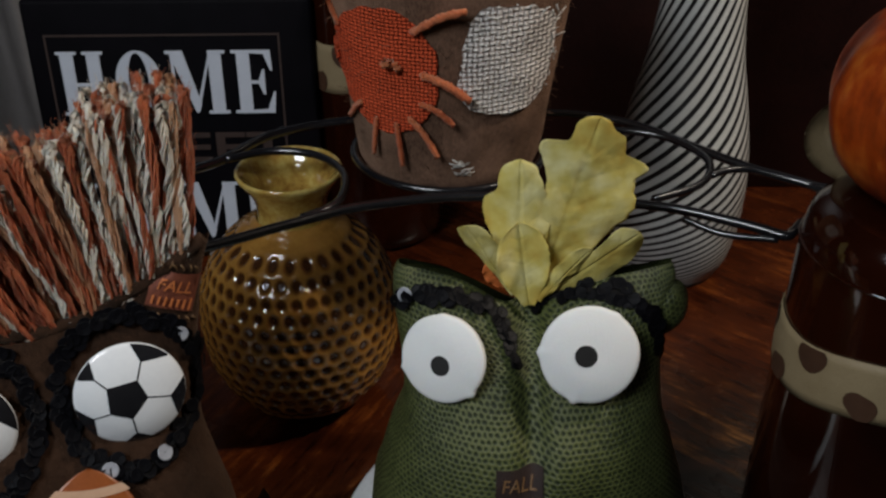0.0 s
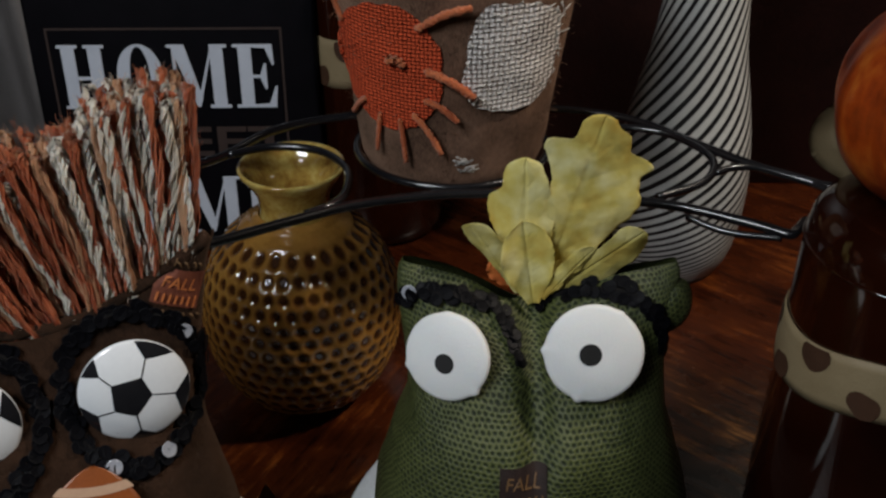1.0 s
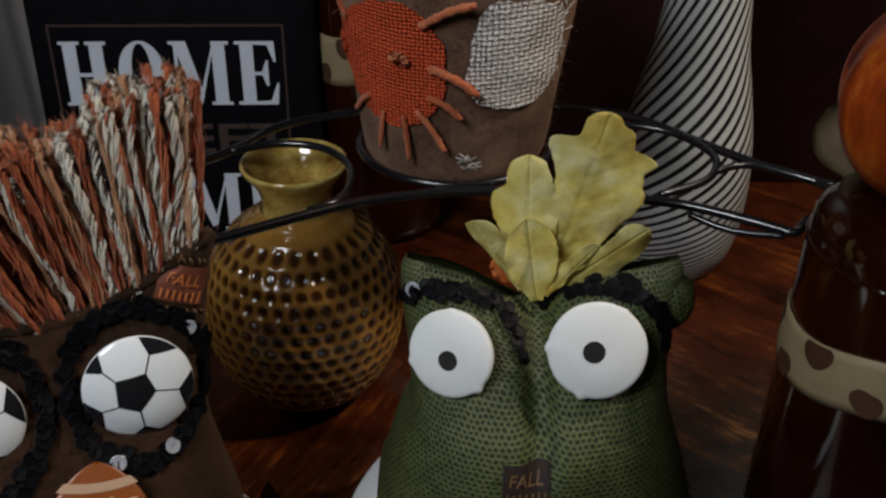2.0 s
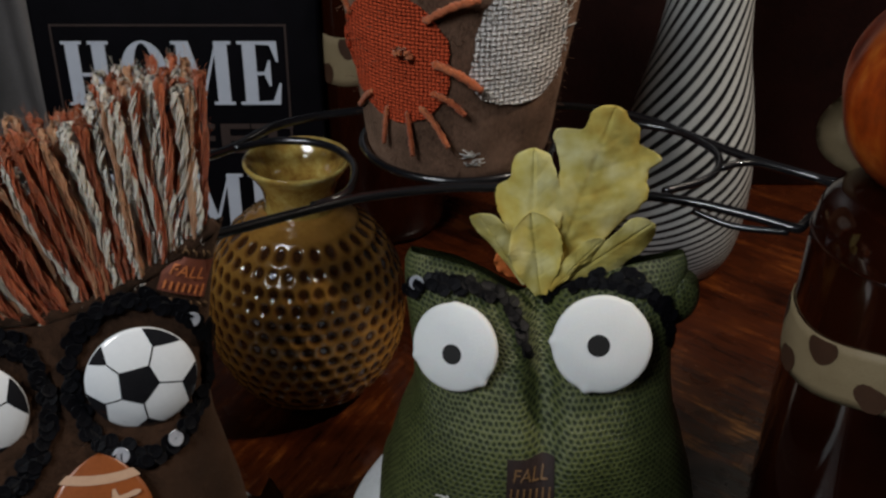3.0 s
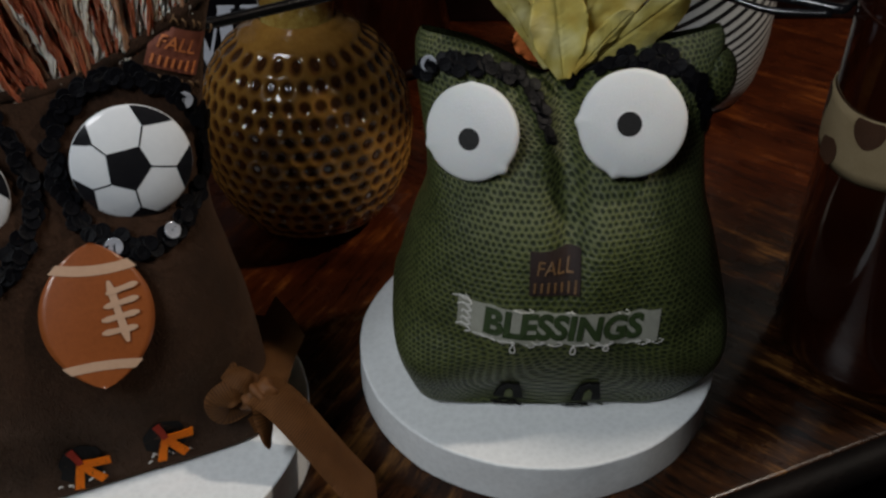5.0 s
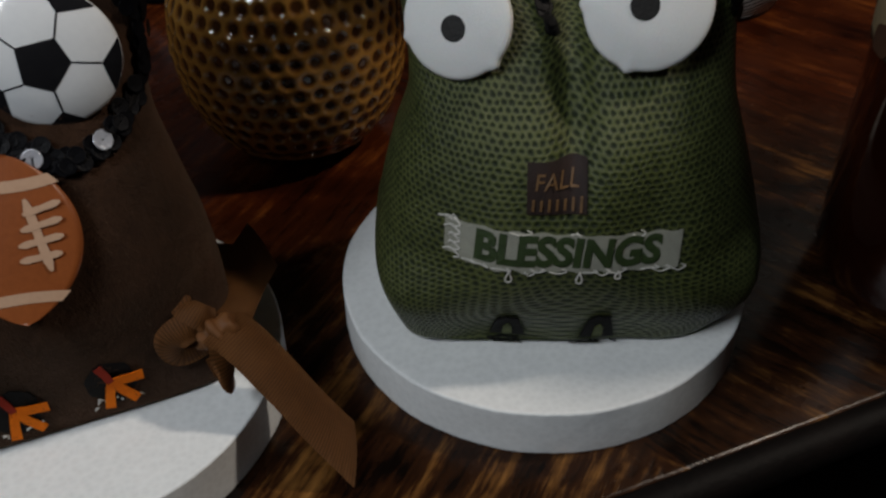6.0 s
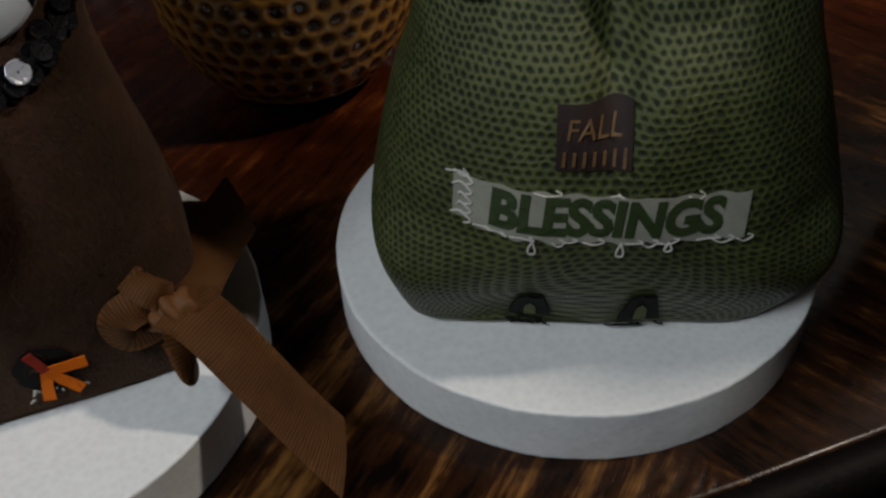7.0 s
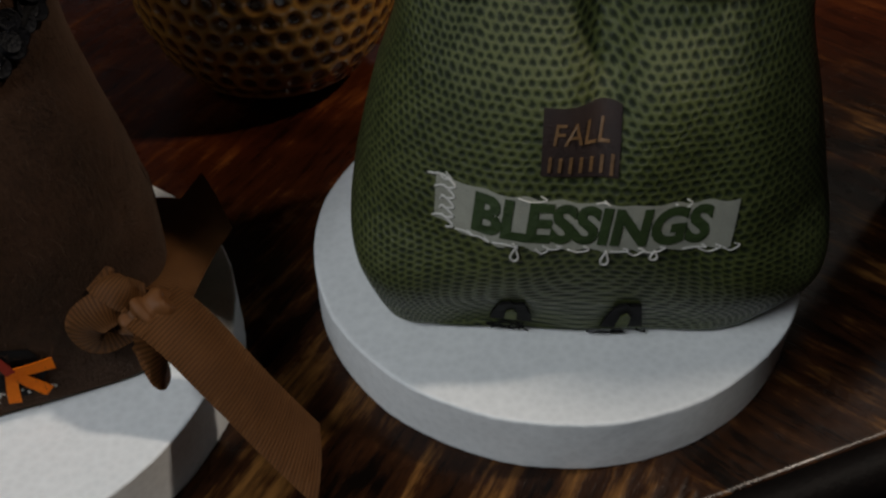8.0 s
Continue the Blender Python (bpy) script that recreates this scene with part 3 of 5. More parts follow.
def button_at(centre, normal, roll=0.0):
    """A frame whose -y axis is the button's face."""
    n = Vector(normal).normalized()
    z = (Vector((0, 0, 1)) - n * n.z).normalized()
    x = z.cross(n) * -1
    m = Matrix((x, -n, z)).transposed().to_4x4()
    if m.to_3x3().determinant() < 0:
        m = Matrix((-x, -n, z)).transposed().to_4x4()
    return Matrix.Translation(centre) @ m @ Matrix.Rotation(roll, 4, "Y")


def woven_tag(owner, tree, x, z, w, h, lean, cloth, thread, label):
    """A little woven tag with a word and a row of illegible small letters."""
    c, s = math.cos(lean), math.sin(lean)

    def turn(px, pz):
        return x + px * c - pz * s, z + px * s + pz * c
    bm = quads(bmesh.new(), 14, 10, -w / 2, w / 2, -h / 2, h / 2, lambda a, b: turn(a, b), 0.0006)
    tag = part("woven_tag", drape(bm, tree), cloth, owner, label)
    bm = lettering("FALL", h * 0.45, h * 0.002)
    for v in bm.verts:
        a, b = turn(v.co.x * 0.95 + v.co.z * 0.15, v.co.z + h * 0.13)
        v.co = (a, -0.0012, b)
    for one in pieces(drape(bm, tree)):
        part("letter", one, thread, tag, smooth=False)
    rnd = random.Random(4)
    for k in range(7):
        px = (-0.40 + 0.8 * k / 6) * w
        bm = bmesh.new()
        a = h * rnd.uniform(0.10, 0.15)
        line = [turn(px - w * 0.02, -h * 0.30 - a), turn(px + w * 0.02, -h * 0.30 - a), turn(px + w * 0.03, -h * 0.30 + a), turn(px - w * 0.01, -h * 0.30 + a)]
        for v in slab(line, 0.0003, bm).verts:
            v.co.y -= 0.0010
        part("bar", drape(bm, tree), thread, tag, smooth=False)
    return tag


# ---------------------------------------------------------------- green bag with button eyes
def green_bag():
    ob = thing("green_bag_ornament", pose(0.003, 0, 0), "green knitted stuffed bag with two white buttons and a cloth leaf", "ornament")
    z = H_FOAM + 0.0005
    rows = [(z, 0.0535, 0.0535, -0.0430, 0.036), (0.030, 0.058, 0.063, -0.046, 0.042), (0.045, 0.0635, 0.0695, -0.0535, 0.047),
            (0.060, 0.0615, 0.0685, -0.0565, 0.047), (0.082, 0.0560, 0.0615, -0.052, 0.043), (0.100, 0.0495, 0.0555, -0.046, 0.038),
            (0.112, 0.0485, 0.0545, -0.036, 0.033), (0.125, 0.050, 0.055, -0.024, 0.028), (0.138, 0.052, 0.057, -0.014, 0.022),
            (0.148, 0.052, 0.058, -0.004, 0.014), (0.152, 0.050, 0.056, 0.003, 0.008)]
    bm = bag(rows, 0.008, 0.012, 0.118, 0.0125)
    tree = BVHTree.FromBMesh(bm)
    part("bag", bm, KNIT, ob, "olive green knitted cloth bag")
    rnd = random.Random(7)
    # eyes
    for cx, cy, cz, rad, nx, nz, pup in ((-0.0322, -0.0185, 0.1312, 0.0172, -0.48, 0.42, (0.0006, -0.0018)), (0.0212, -0.0235, 0.1370, 0.0186, -0.04, 0.42, (-0.0016, 0.0002))):
        peaks = (206, 322, 100) if cx < 0 else (178, 253, 58)

        def dome(s, t, rad=rad, cx=cx, peaks=peaks):
            a = s * math.tau
            edge = 1 + 0.010 * noise.noise(Vector((math.cos(a) * 2, math.sin(a) * 2, cx * 100)))
            for p, high in zip(peaks, (0.060, 0.075, 0.025)):
                edge += high * max(0.0, math.cos(a - radians(p))) ** 220
            if t < 0.7:
                k = t / 0.7
                r, y = rad * k, -0.0062 + 0.0028 * k ** 2.6
            else:
                k = (t - 0.7) / 0.3
                r, y = rad * (1.0 - 0.18 * k ** 2), -0.0034 + 0.0052 * math.sin(k * math.pi / 2)
            r *= 1 + (edge - 1) * min(1.0, t / 0.7) ** 6
            return Vector((r * math.cos(a), y, r * math.sin(a)))
        m = button_at((cx, cy, cz), (nx, -1, nz))
        bm = sheet(dome, 144, 22, True)
        bmesh.ops.recalc_face_normals(bm, faces=bm.faces)
        button = part("button_eye", moved(bm, m), WHITE_CLOTH, ob, "white cloth covered button")
        pr = rad * 0.225
        bm = slab([(pup[0] + pr * math.cos(a * math.tau / 28), pup[1] + pr * math.sin(a * math.tau / 28)) for a in range(28)], 0.0002)
        part("black_dot", moved(bm, m @ Matrix.Translation((0, -0.00605, 0))), BLACK, button, "black dot", smooth=False)
    for ex, ey, ez, sx, sy, sz, rot in ((0.0510, 0.0040, 0.1400, 0.0130, 0.0095, 0.0135, 0.35),):
        def lobe(s, t, sx=sx, sy=sy, sz=sz):
            a, b = s * math.tau, math.pi * (t - 0.5)
            k = 1 + 0.05 * noise.noise(Vector((math.cos(a) * 2, math.sin(a) * 2, t * 3)))
            return Vector((sx * k * math.cos(a) * math.cos(b), sy * k * math.sin(a) * math.cos(b), sz * k * math.sin(b)))
        bm = sheet(lobe, 48, 24, True)
        bmesh.ops.recalc_face_normals(bm, faces=bm.faces)
        part("ear", moved(bm, Matrix.Translation((ex, ey, ez)) @ Matrix.Rotation(rot, 4, "Y")), KNIT, ob, "stuffed corner of the bag")
    # trims
    sequin_row([(-0.0500, 0.1475), (-0.043, 0.1500), (-0.031, 0.1490), (-0.017, 0.1435), (-0.0085, 0.135), (-0.006, 0.126)], tree, ob, pale={(1, 1)}, seed=3, width=0.0022)
    sequin_row([(0.004, 0.138), (0.013, 0.1455), (0.026, 0.1495), (0.037, 0.1500), (0.0445, 0.1460), (0.0490, 0.138), (0.0500, 0.128)], tree, ob, seed=5, width=0.0024)
    # tag and worded band
    woven_tag(ob, tree, -0.0045, 0.0915, 0.0180, 0.0150, radians(-1), TAG_BROWN, GOLD_THREAD, "dark brown woven tag with a gold word")
    tilt = radians(-3.5)
    c, s = math.cos(tilt), math.sin(tilt)

    def lay(px, pz):
        return -0.002 + px * c - pz * s, 0.0712 + px * s + pz * c

    def ragged(px, pz):
        pz += (0.0006 * math.sin(px * 700) + 0.0007 * noise.noise(Vector((px * 300, pz * 100, 2)))) * (1 if pz < 0 else 0.5)
        if px < -0.028:
            pz *= 1.0 - 0.12 * (-0.028 - px) / 0.008
        return lay(px, pz)
    band = part("word_band", drape(quads(bmesh.new(), 60, 8, -0.0365, 0.0365, -0.0062, 0.0066, ragged, 0.0005), tree), BAND_CLOTH, ob, "frayed sheer white ribbon band with a green word")
    bm = lettering("BLESSINGS", 0.0128, 0.00058)
    width = max(v.co.x for v in bm.verts) - min(v.co.x for v in bm.verts)
    for v in bm.verts:
        a, b = lay(v.co.x * 0.0575 / width + 0.0012 + v.co.z * 0.06, v.co.z * 1.03 + 0.0004)
        v.co = (a, -0.0010, b)
    for one in pieces(drape(bm, tree)):
        part("letter", one, GREEN_INK, band, "dark green printed letter", smooth=False)
    for k in range(16):
        bm = bmesh.new()
        px = -0.036 + 0.070 * k / 15 + rnd.uniform(-0.001, 0.001)
        a, b = px, px + rnd.uniform(0.003, 0.007)
        zz = -0.0062 if k % 4 else 0.0064
        pts = [lay(a, zz), lay((a + b) / 2, zz - rnd.uniform(-0.0006, 0.0016)), lay(b, zz + rnd.uniform(-0.0004, 0.0008)), lay(b - 0.0015, zz + 0.001)]
        line = smooth_line([(x, -0.0009, z) for x, z in pts], 5)
        for p in line:
            hit = tree.ray_cast(Vector((p.x, -1, p.z)), Vector((0, 1, 0)))[0]
            p.y = hit.y - 0.0009
        part("loose_thread", tube(line, 0.00022, 5, bm), THREAD_WHITE, band)
    for px, drop in ((-0.0165, 0.0042), (0.0055, 0.0044), (0.0175, 0.0028)):
        loop = [lay(px + 0.0012 * math.sin(a) * (1 - math.cos(a)) * 0.6, -0.0060 - drop * (1 - math.cos(a)) / 2) for a in [k * math.tau / 16 for k in range(17)]]
        line = [Vector((x, 0, z)) for x, z in loop]
        for p in line:
            hit = tree.ray_cast(Vector((p.x, -1, p.z)), Vector((0, 1, 0)))[0]
            p.y = hit.y - 0.0011
        part("thread_loop", tube(line, 0.00028, 6), THREAD_WHITE, band)
    for k in range(5):
        zz = -0.005 + 0.0026 * k
        pts = [lay(-0.0370 + 0.002 * math.sin(k), zz), lay(-0.0345, zz + 0.0012), lay(-0.0318, zz - 0.0005), lay(-0.0335, zz - 0.0016)]
        line = smooth_line([(x, 0, z) for x, z in pts], 5)
        for p in line:
            hit = tree.ray_cast(Vector((p.x, -1, p.z)), Vector((0, 1, 0)))[0]
            p.y = hit.y - 0.0012
        part("loose_thread", tube(line, 0.0003, 5), THREAD_WHITE, band)
    # embroidered feet
    for fx in (-0.0185, 0.0118):
        foot = part("foot_patch", drape(slab([(fx + a * 0.95, 0.0325 + b * 1.6) for a, b in ((-0.0058, -0.0035), (-0.0048, 0.0008), (-0.0036, 0.0052), (-0.0006, 0.0066), (0.0006, 0.0058), (0.0034, 0.0060), (0.0050, 0.0012), (0.0064, -0.0034))], 0.0009), tree), BRAID, ob, "black stitched foot", smooth=False)
        part("foot_centre", drape(moved(slab([(fx + a * 0.75, 0.0325 + b * 1.35) for a, b in ((-0.0020, -0.0032), (-0.0018, 0.0022), (0.0002, 0.0042), (0.0020, 0.0020), (0.0024, -0.0032))], 0.0004), Matrix.Translation((0, -0.0013, 0))), tree), FOOT_GREEN, foot, "green stitched centre", smooth=False)
        for k in range(9):
            a0 = fx + rnd.uniform(-0.006, 0.006)
            pts = [(a0, 0.0235 + rnd.uniform(0, 0.002)), (a0 + rnd.uniform(-0.003, 0.003), 0.0232), (a0 + rnd.uniform(-0.005, 0.005), 0.0225)]
            line = smooth_line([(x, 0, zz) for x, zz in pts], 4)
            for p in line:
                hit = tree.ray_cast(Vector((p.x, -1, max(p.z, 0.0222))), Vector((0, 1, 0)))[0]
                p.y = (hit.y if hit else -0.044) - 0.0012
            part("stitch", tube(line, 0.00025, 5), BRAID, foot)
    leaf_tuft(ob)


# half widths of a leaf on either side of its vein, as shares of its length
LOBED_A = [(0, .03), (.2, .12), (.4, .17), (.6, .155), (.70, .20), (.77, .245), (.815, .225), (.84, .125), (.90, .105), (.95, .095), (.985, .06), (1, .01)]
LOBED_B = [(0, .03), (.06, .085), (.37, .25), (.5, .32), (.57, .343), (.64, .305), (.70, .30), (.75, .345), (.79, .31), (.82, .20), (.86, .185), (.91, .165), (.94, .10), (.985, .06), (1, .01)]
SIDE_A = [(0, .03), (.25, .12), (.5, .22), (.6, .25), (.70, .235), (.77, .16), (.88, .14), (.95, .10), (1, .01)]
SIDE_B = [(0, .03), (.3, .15), (.6, .20), (.82, .15), (.89, .125), (.95, .10), (1, .01)]
SLIM_A = [(0, .03), (.5, .07), (.8, .13), (.94, .11), (1, .02)]
SLIM_B = [(0, .05), (.4, .16), (.8, .16), (.94, .11), (1, .02)]
OVAL = [(0, .06), (.3, .22), (.6, .29), (.85, .22), (.96, .11), (1, .02)]
BROAD_A = [(0, .04), (.3, .10), (.55, .10), (.80, .145), (.92, .13), (.98, .07), (1, .02)]
BROAD_B = [(0, .05), (.25, .16), (.5, .235), (.62, .215), (.76, .225), (.90, .17), (.97, .09), (1, .02)]


def oak_leaf(length, table_a, table_b, cup, bend, roll, seed):
    """A lobed cloth leaf in the xz plane, its stalk at the origin, creased along the vein."""
    def at(s, t):
        side = s * 2 - 1
        w = length * spline_between(table_a if side < 0 else table_b, t)[0]
        w *= 1 + 0.05 * noise.noise(Vector((t * 22, 3.0 * (side > 0), seed)))
        x = side * w
        zz = t * length + 0.05 * w * abs(side)
        y = cup * abs(side) ** 1.5 * w - bend * t * t * length + roll * side * w * t
        y += (0.0022 * noise.noise(Vector((x * 55, zz * 38, seed * 3.1))) + 0.0003 * noise.noise(Vector((x * 220, zz * 160, seed)))) * smoothstep(0.0, 0.3, t)
        y += 0.0005 * math.exp(-(side / 0.07) ** 2) + 0.0006 * abs(side) ** 3 * math.sin(t * 19 + seed)
        for k in range(5):
            y += 0.00018 * math.exp(-((t - 0.22 - 0.14 * k - 0.16 * abs(side)) / 0.012) ** 2) * (1 - abs(side))
        return Vector((x, y, zz))
    bm = sheet(at, 40, 110)
    top = bm.faces[:]
    bmesh.ops.recalc_face_normals(bm, faces=top)
    bmesh.ops.solidify(bm, geom=top, thickness=0.00022)
    return bm


def leaf_tuft(owner):
    spec = [("leaf", LEAF, 0.0755, LOBED_A, LOBED_B, 0.10, -0.02, 0.15, (0.0050, 0.0090, 0.1430), (3, 15), 1),
            ("leaf", LEAF, 0.0570, SIDE_A, SIDE_B, 0.25, -0.05, -0.25, (-0.0025, 0.0065, 0.1430), (2, -2), 2),
            ("leaf", LEAF, 0.0360, OVAL, OVAL, -0.25, -0.10, 0.30, (0.0010, 0.0040, 0.1400), (0, -9), 5),
            ("leaf", LEAF, 0.0400, SLIM_A, SLIM_B, 0.30, 0.10, -0.6, (-0.0050, 0.0075, 0.1425), (-2, -30), 3),
            ("leaf", LEAF, 0.0450, BROAD_A, BROAD_B, 0.15, 0.05, 0.25, (0.0085, 0.0055, 0.1425), (2, 47), 4),
            ("leaf", LEAF, 0.0300, SLIM_B, SLIM_A, 0.30, 0.05, 0.4, (0.0045, 0.0030, 0.1425), (4, 40), 6),
            ("orange_leaf", ORANGE_LEAF, 0.0150, OVAL, OVAL, 0.1, 0.0, 0.2, (-0.0085, 0.0100, 0.1440), (-4, -30), 8)]
    for name, mat, length, ta, tb, cup, bend, roll, at, (back, lean), seed in spec:
        m = Matrix.Translation(at) @ Matrix.Rotation(radians(lean), 4, "Y") @ Matrix.Rotation(radians(-back), 4, "X")
        part(name, moved(oak_leaf(length, ta, tb, cup, bend, roll, seed), m), mat, owner, "yellow green cloth oak leaf" if mat is LEAF else "orange cloth leaf")


green_bag()


# ---------------------------------------------------------------- brown bag with ball buttons
def ball_button(owner, m, rad, turn):
    """A glossy domed button printed as a football of black pentagons on white."""
    def height(x, z):
        return -0.0052 + 0.0040 * min(1.0, (x * x + z * z) / rad ** 2) ** 1.3

    def dome(s, t):
        a = s * math.tau
        if t < 0.8:
            r = rad * t / 0.8
            return Vector((r * math.cos(a), height(r, 0), r * math.sin(a)))
        k = (t - 0.8) / 0.2
        return Vector((rad * (1 - 0.06 * k * k) * math.cos(a), -0.0012 + 0.003 * k, rad * (1 - 0.06 * k * k) * math.sin(a)))
    bm = sheet(dome, 72, 24, True)
    bmesh.ops.recalc_face_normals(bm, faces=bm.faces)
    button = part("ball_button", moved(bm, m), BUTTON_WHITE, owner, "glossy white button printed with black pentagons")

    def on(x, z, lift):
        c, s = math.cos(turn), math.sin(turn)
        x, z = (x * c - z * s) * rad, (x * s + z * c) * rad
        return Vector((x, height(x, z) - lift, z))

    def patch(corners, name, lift=0.00012):
        bm = bmesh.new()
        bm.faces.new([bm.verts.new((x, 0, z)) for x, z in corners])
        bmesh.ops.triangulate(bm, faces=bm.faces)
        bmesh.ops.subdivide_edges(bm, edges=bm.edges[:], cuts=4, use_grid_fill=True)
        for v in bm.verts:
            v.co = on(v.co.x, v.co.z, lift)
        for f in bm.faces:
            f.normal_update()
            if f.normal.y > 0:
                f.normal_flip()
        part(name, moved(bm, m), BUTTON_BLACK, button)
    penta = [(-0.39, 0.28), (0.16, 0.32), (0.29, -0.06), (-0.05, -0.43), (-0.42, -0.24)]
    reach = [(-0.55, 0.46), (0.28, 0.63), (0.68, -0.17), (-0.03, -0.75), (-0.70, -0.29)]
    patch(penta, "pentagon")
    spans = [(126, 150, 0.80), (37, 81, 0.66), (-40, 7, 0.70), (-106, -75, 0.76), (183, 224, 0.74)]
    for (px, pz), (qx, qz), (a0, a1, k) in zip(penta, reach, spans):
        d = Vector((qx - px, qz - pz)).normalized()
        e = Vector((-d.y, d.x)) * 0.014
        patch([(px + e.x, pz + e.y), (px - e.x, pz - e.y), (qx - e.x, qz - e.y), (qx + e.x, qz + e.y)], "seam_line", 0.00010)
        arc = [(0.99 * math.cos(radians(a0 + (a1 - a0) * i / 8)), 0.99 * math.sin(radians(a0 + (a1 - a0) * i / 8))) for i in range(9)]
        patch([(qx, qz)] + arc, "edge_pentagon")


def brown_bag():
    ob = thing("brown_bag_ornament", pose(*OWL, 0, 0, 0, 22), "brown felt stuffed bag with ball buttons and a yarn fringe", "ornament")
    z = H_FOAM + 0.0005
    rows = [(z, 0.056, 0.056, -0.0350, 0.032), (0.032, 0.060, 0.059, -0.0372, 0.038), (0.050, 0.062, 0.060, -0.0400, 0.042),
            (0.070, 0.062, 0.0585, -0.0430, 0.042), (0.090, 0.060, 0.0550, -0.0390, 0.038), (0.110, 0.057, 0.0525, -0.0265, 0.034),
            (0.130, 0.058, 0.0545, -0.0115, 0.028), (0.146, 0.062, 0.060, -0.002, 0.022), (0.158, 0.063, 0.065, 0.003, 0.013)]
    bm = bag(rows, 0.026, 0.0, 0.120, 0.0, power=2.3, wrinkle=0.0014, seed=5.0)
    tree = BVHTree.FromBMesh(bm)
    part("bag", bm, FELT, ob, "dark brown fuzzy felt bag")
    # rolled hem along the top
    hem = []
    for k in range(41):
        x = -0.060 + 0.122 * k / 40
        hem.append(Vector((x, 0.006 + 0.0006 * math.sin(k * 1.7), 0.1585 + 0.0265 * abs(x / 0.064) ** 1.8)))
    rnd = random.Random(11)
    part("hem", tube(hem, 0.0026, 8, wobble=lambda i, k: 0.8 + 0.35 * rnd.random()), FELT, ob, "rolled felt hem")
    for cx, rad, turn in ((0.0278, 0.0190, 0.0), (-0.0284, 0.0190, 0.5)):
        ball_button(ob, button_at((cx, -0.0115, 0.1375), (0.0, -1, 0.22)), rad, turn)
        path = [(cx + 0.0005 + 0.0244 * math.cos(a), 0.1365 + 0.0244 * math.sin(a)) for a in [k * math.tau / 20 for k in range(21)]]
        sequin_row(path, tree, ob, spacing=0.0024, pale={(18, 1), (40, -1), (47, 1), (5, 1)} if cx > 0 else set(), seed=9 if cx > 0 else 12, width=0.0026)
    hairs = []
    hr = random.Random(77)
    for k in range(2600):
        way = Vector((hr.uniform(-1, 1), -1 + 0.6 * hr.random(), 0)).normalized()
        start = Vector((0, 0.0, 0.026 + 0.108 * hr.random())) + way * 0.3 + Vector((hr.uniform(-0.05, 0.05) * abs(way.y), 0, 0))
        hit, normal = tree.ray_cast(start, -way)[:2]
        if not hit:
            continue
        bend = Vector((hr.uniform(-1, 1), hr.uniform(-1, 1), hr.uniform(-1, 0.6))) * 0.0016
        hairs.append([hit, hit + normal * 0.0008 + bend * 0.5, hit + normal * (0.0006 + 0.0012 * hr.random()) + bend * 1.3])
    tagged(part("felt_fuzz", fibres(hairs, 0.00006), FELT, ob, "short stray felt hairs"), kind="stuff")
    woven_tag(ob, tree, 0.0490, 0.1665, 0.0170, 0.0140, radians(-24), TAG_RED, RUST_THREAD, "rust red woven tag with frayed ends")
    for k in range(16):
        px = -0.009 + 0.018 * (k % 8) / 7
        zz = 0.0085 if k < 8 else -0.0085
        c, s = math.cos(radians(-24)), math.sin(radians(-24))
        x0, z0 = 0.0490 + px * c - zz * s, 0.1660 + px * s + zz * c
        x1, z1 = x0 + rnd.uniform(-0.0016, 0.0016), z0 + (0.0028 if k < 8 else -0.0028)
        line = [Vector((x0, 0, z0)), Vector(((x0 + x1) / 2 + 0.0004, 0, (z0 + z1) / 2)), Vector((x1, 0, z1))]
        for p in line:
            hit = tree.ray_cast(Vector((p.x, -1, p.z)), Vector((0, 1, 0)))[0]
            p.y = (hit.y if hit else 0.004) - 0.001
        part("fray", tube(line, 0.00028, 5), GOLD_THREAD, ob)
    lens_plate(ob, tree)
    for fx, fz in ((-0.0125, 0.0385), (0.0168, 0.0405)):
        bird_foot(ob, tree, fx, fz, rnd)
    fringe(ob)


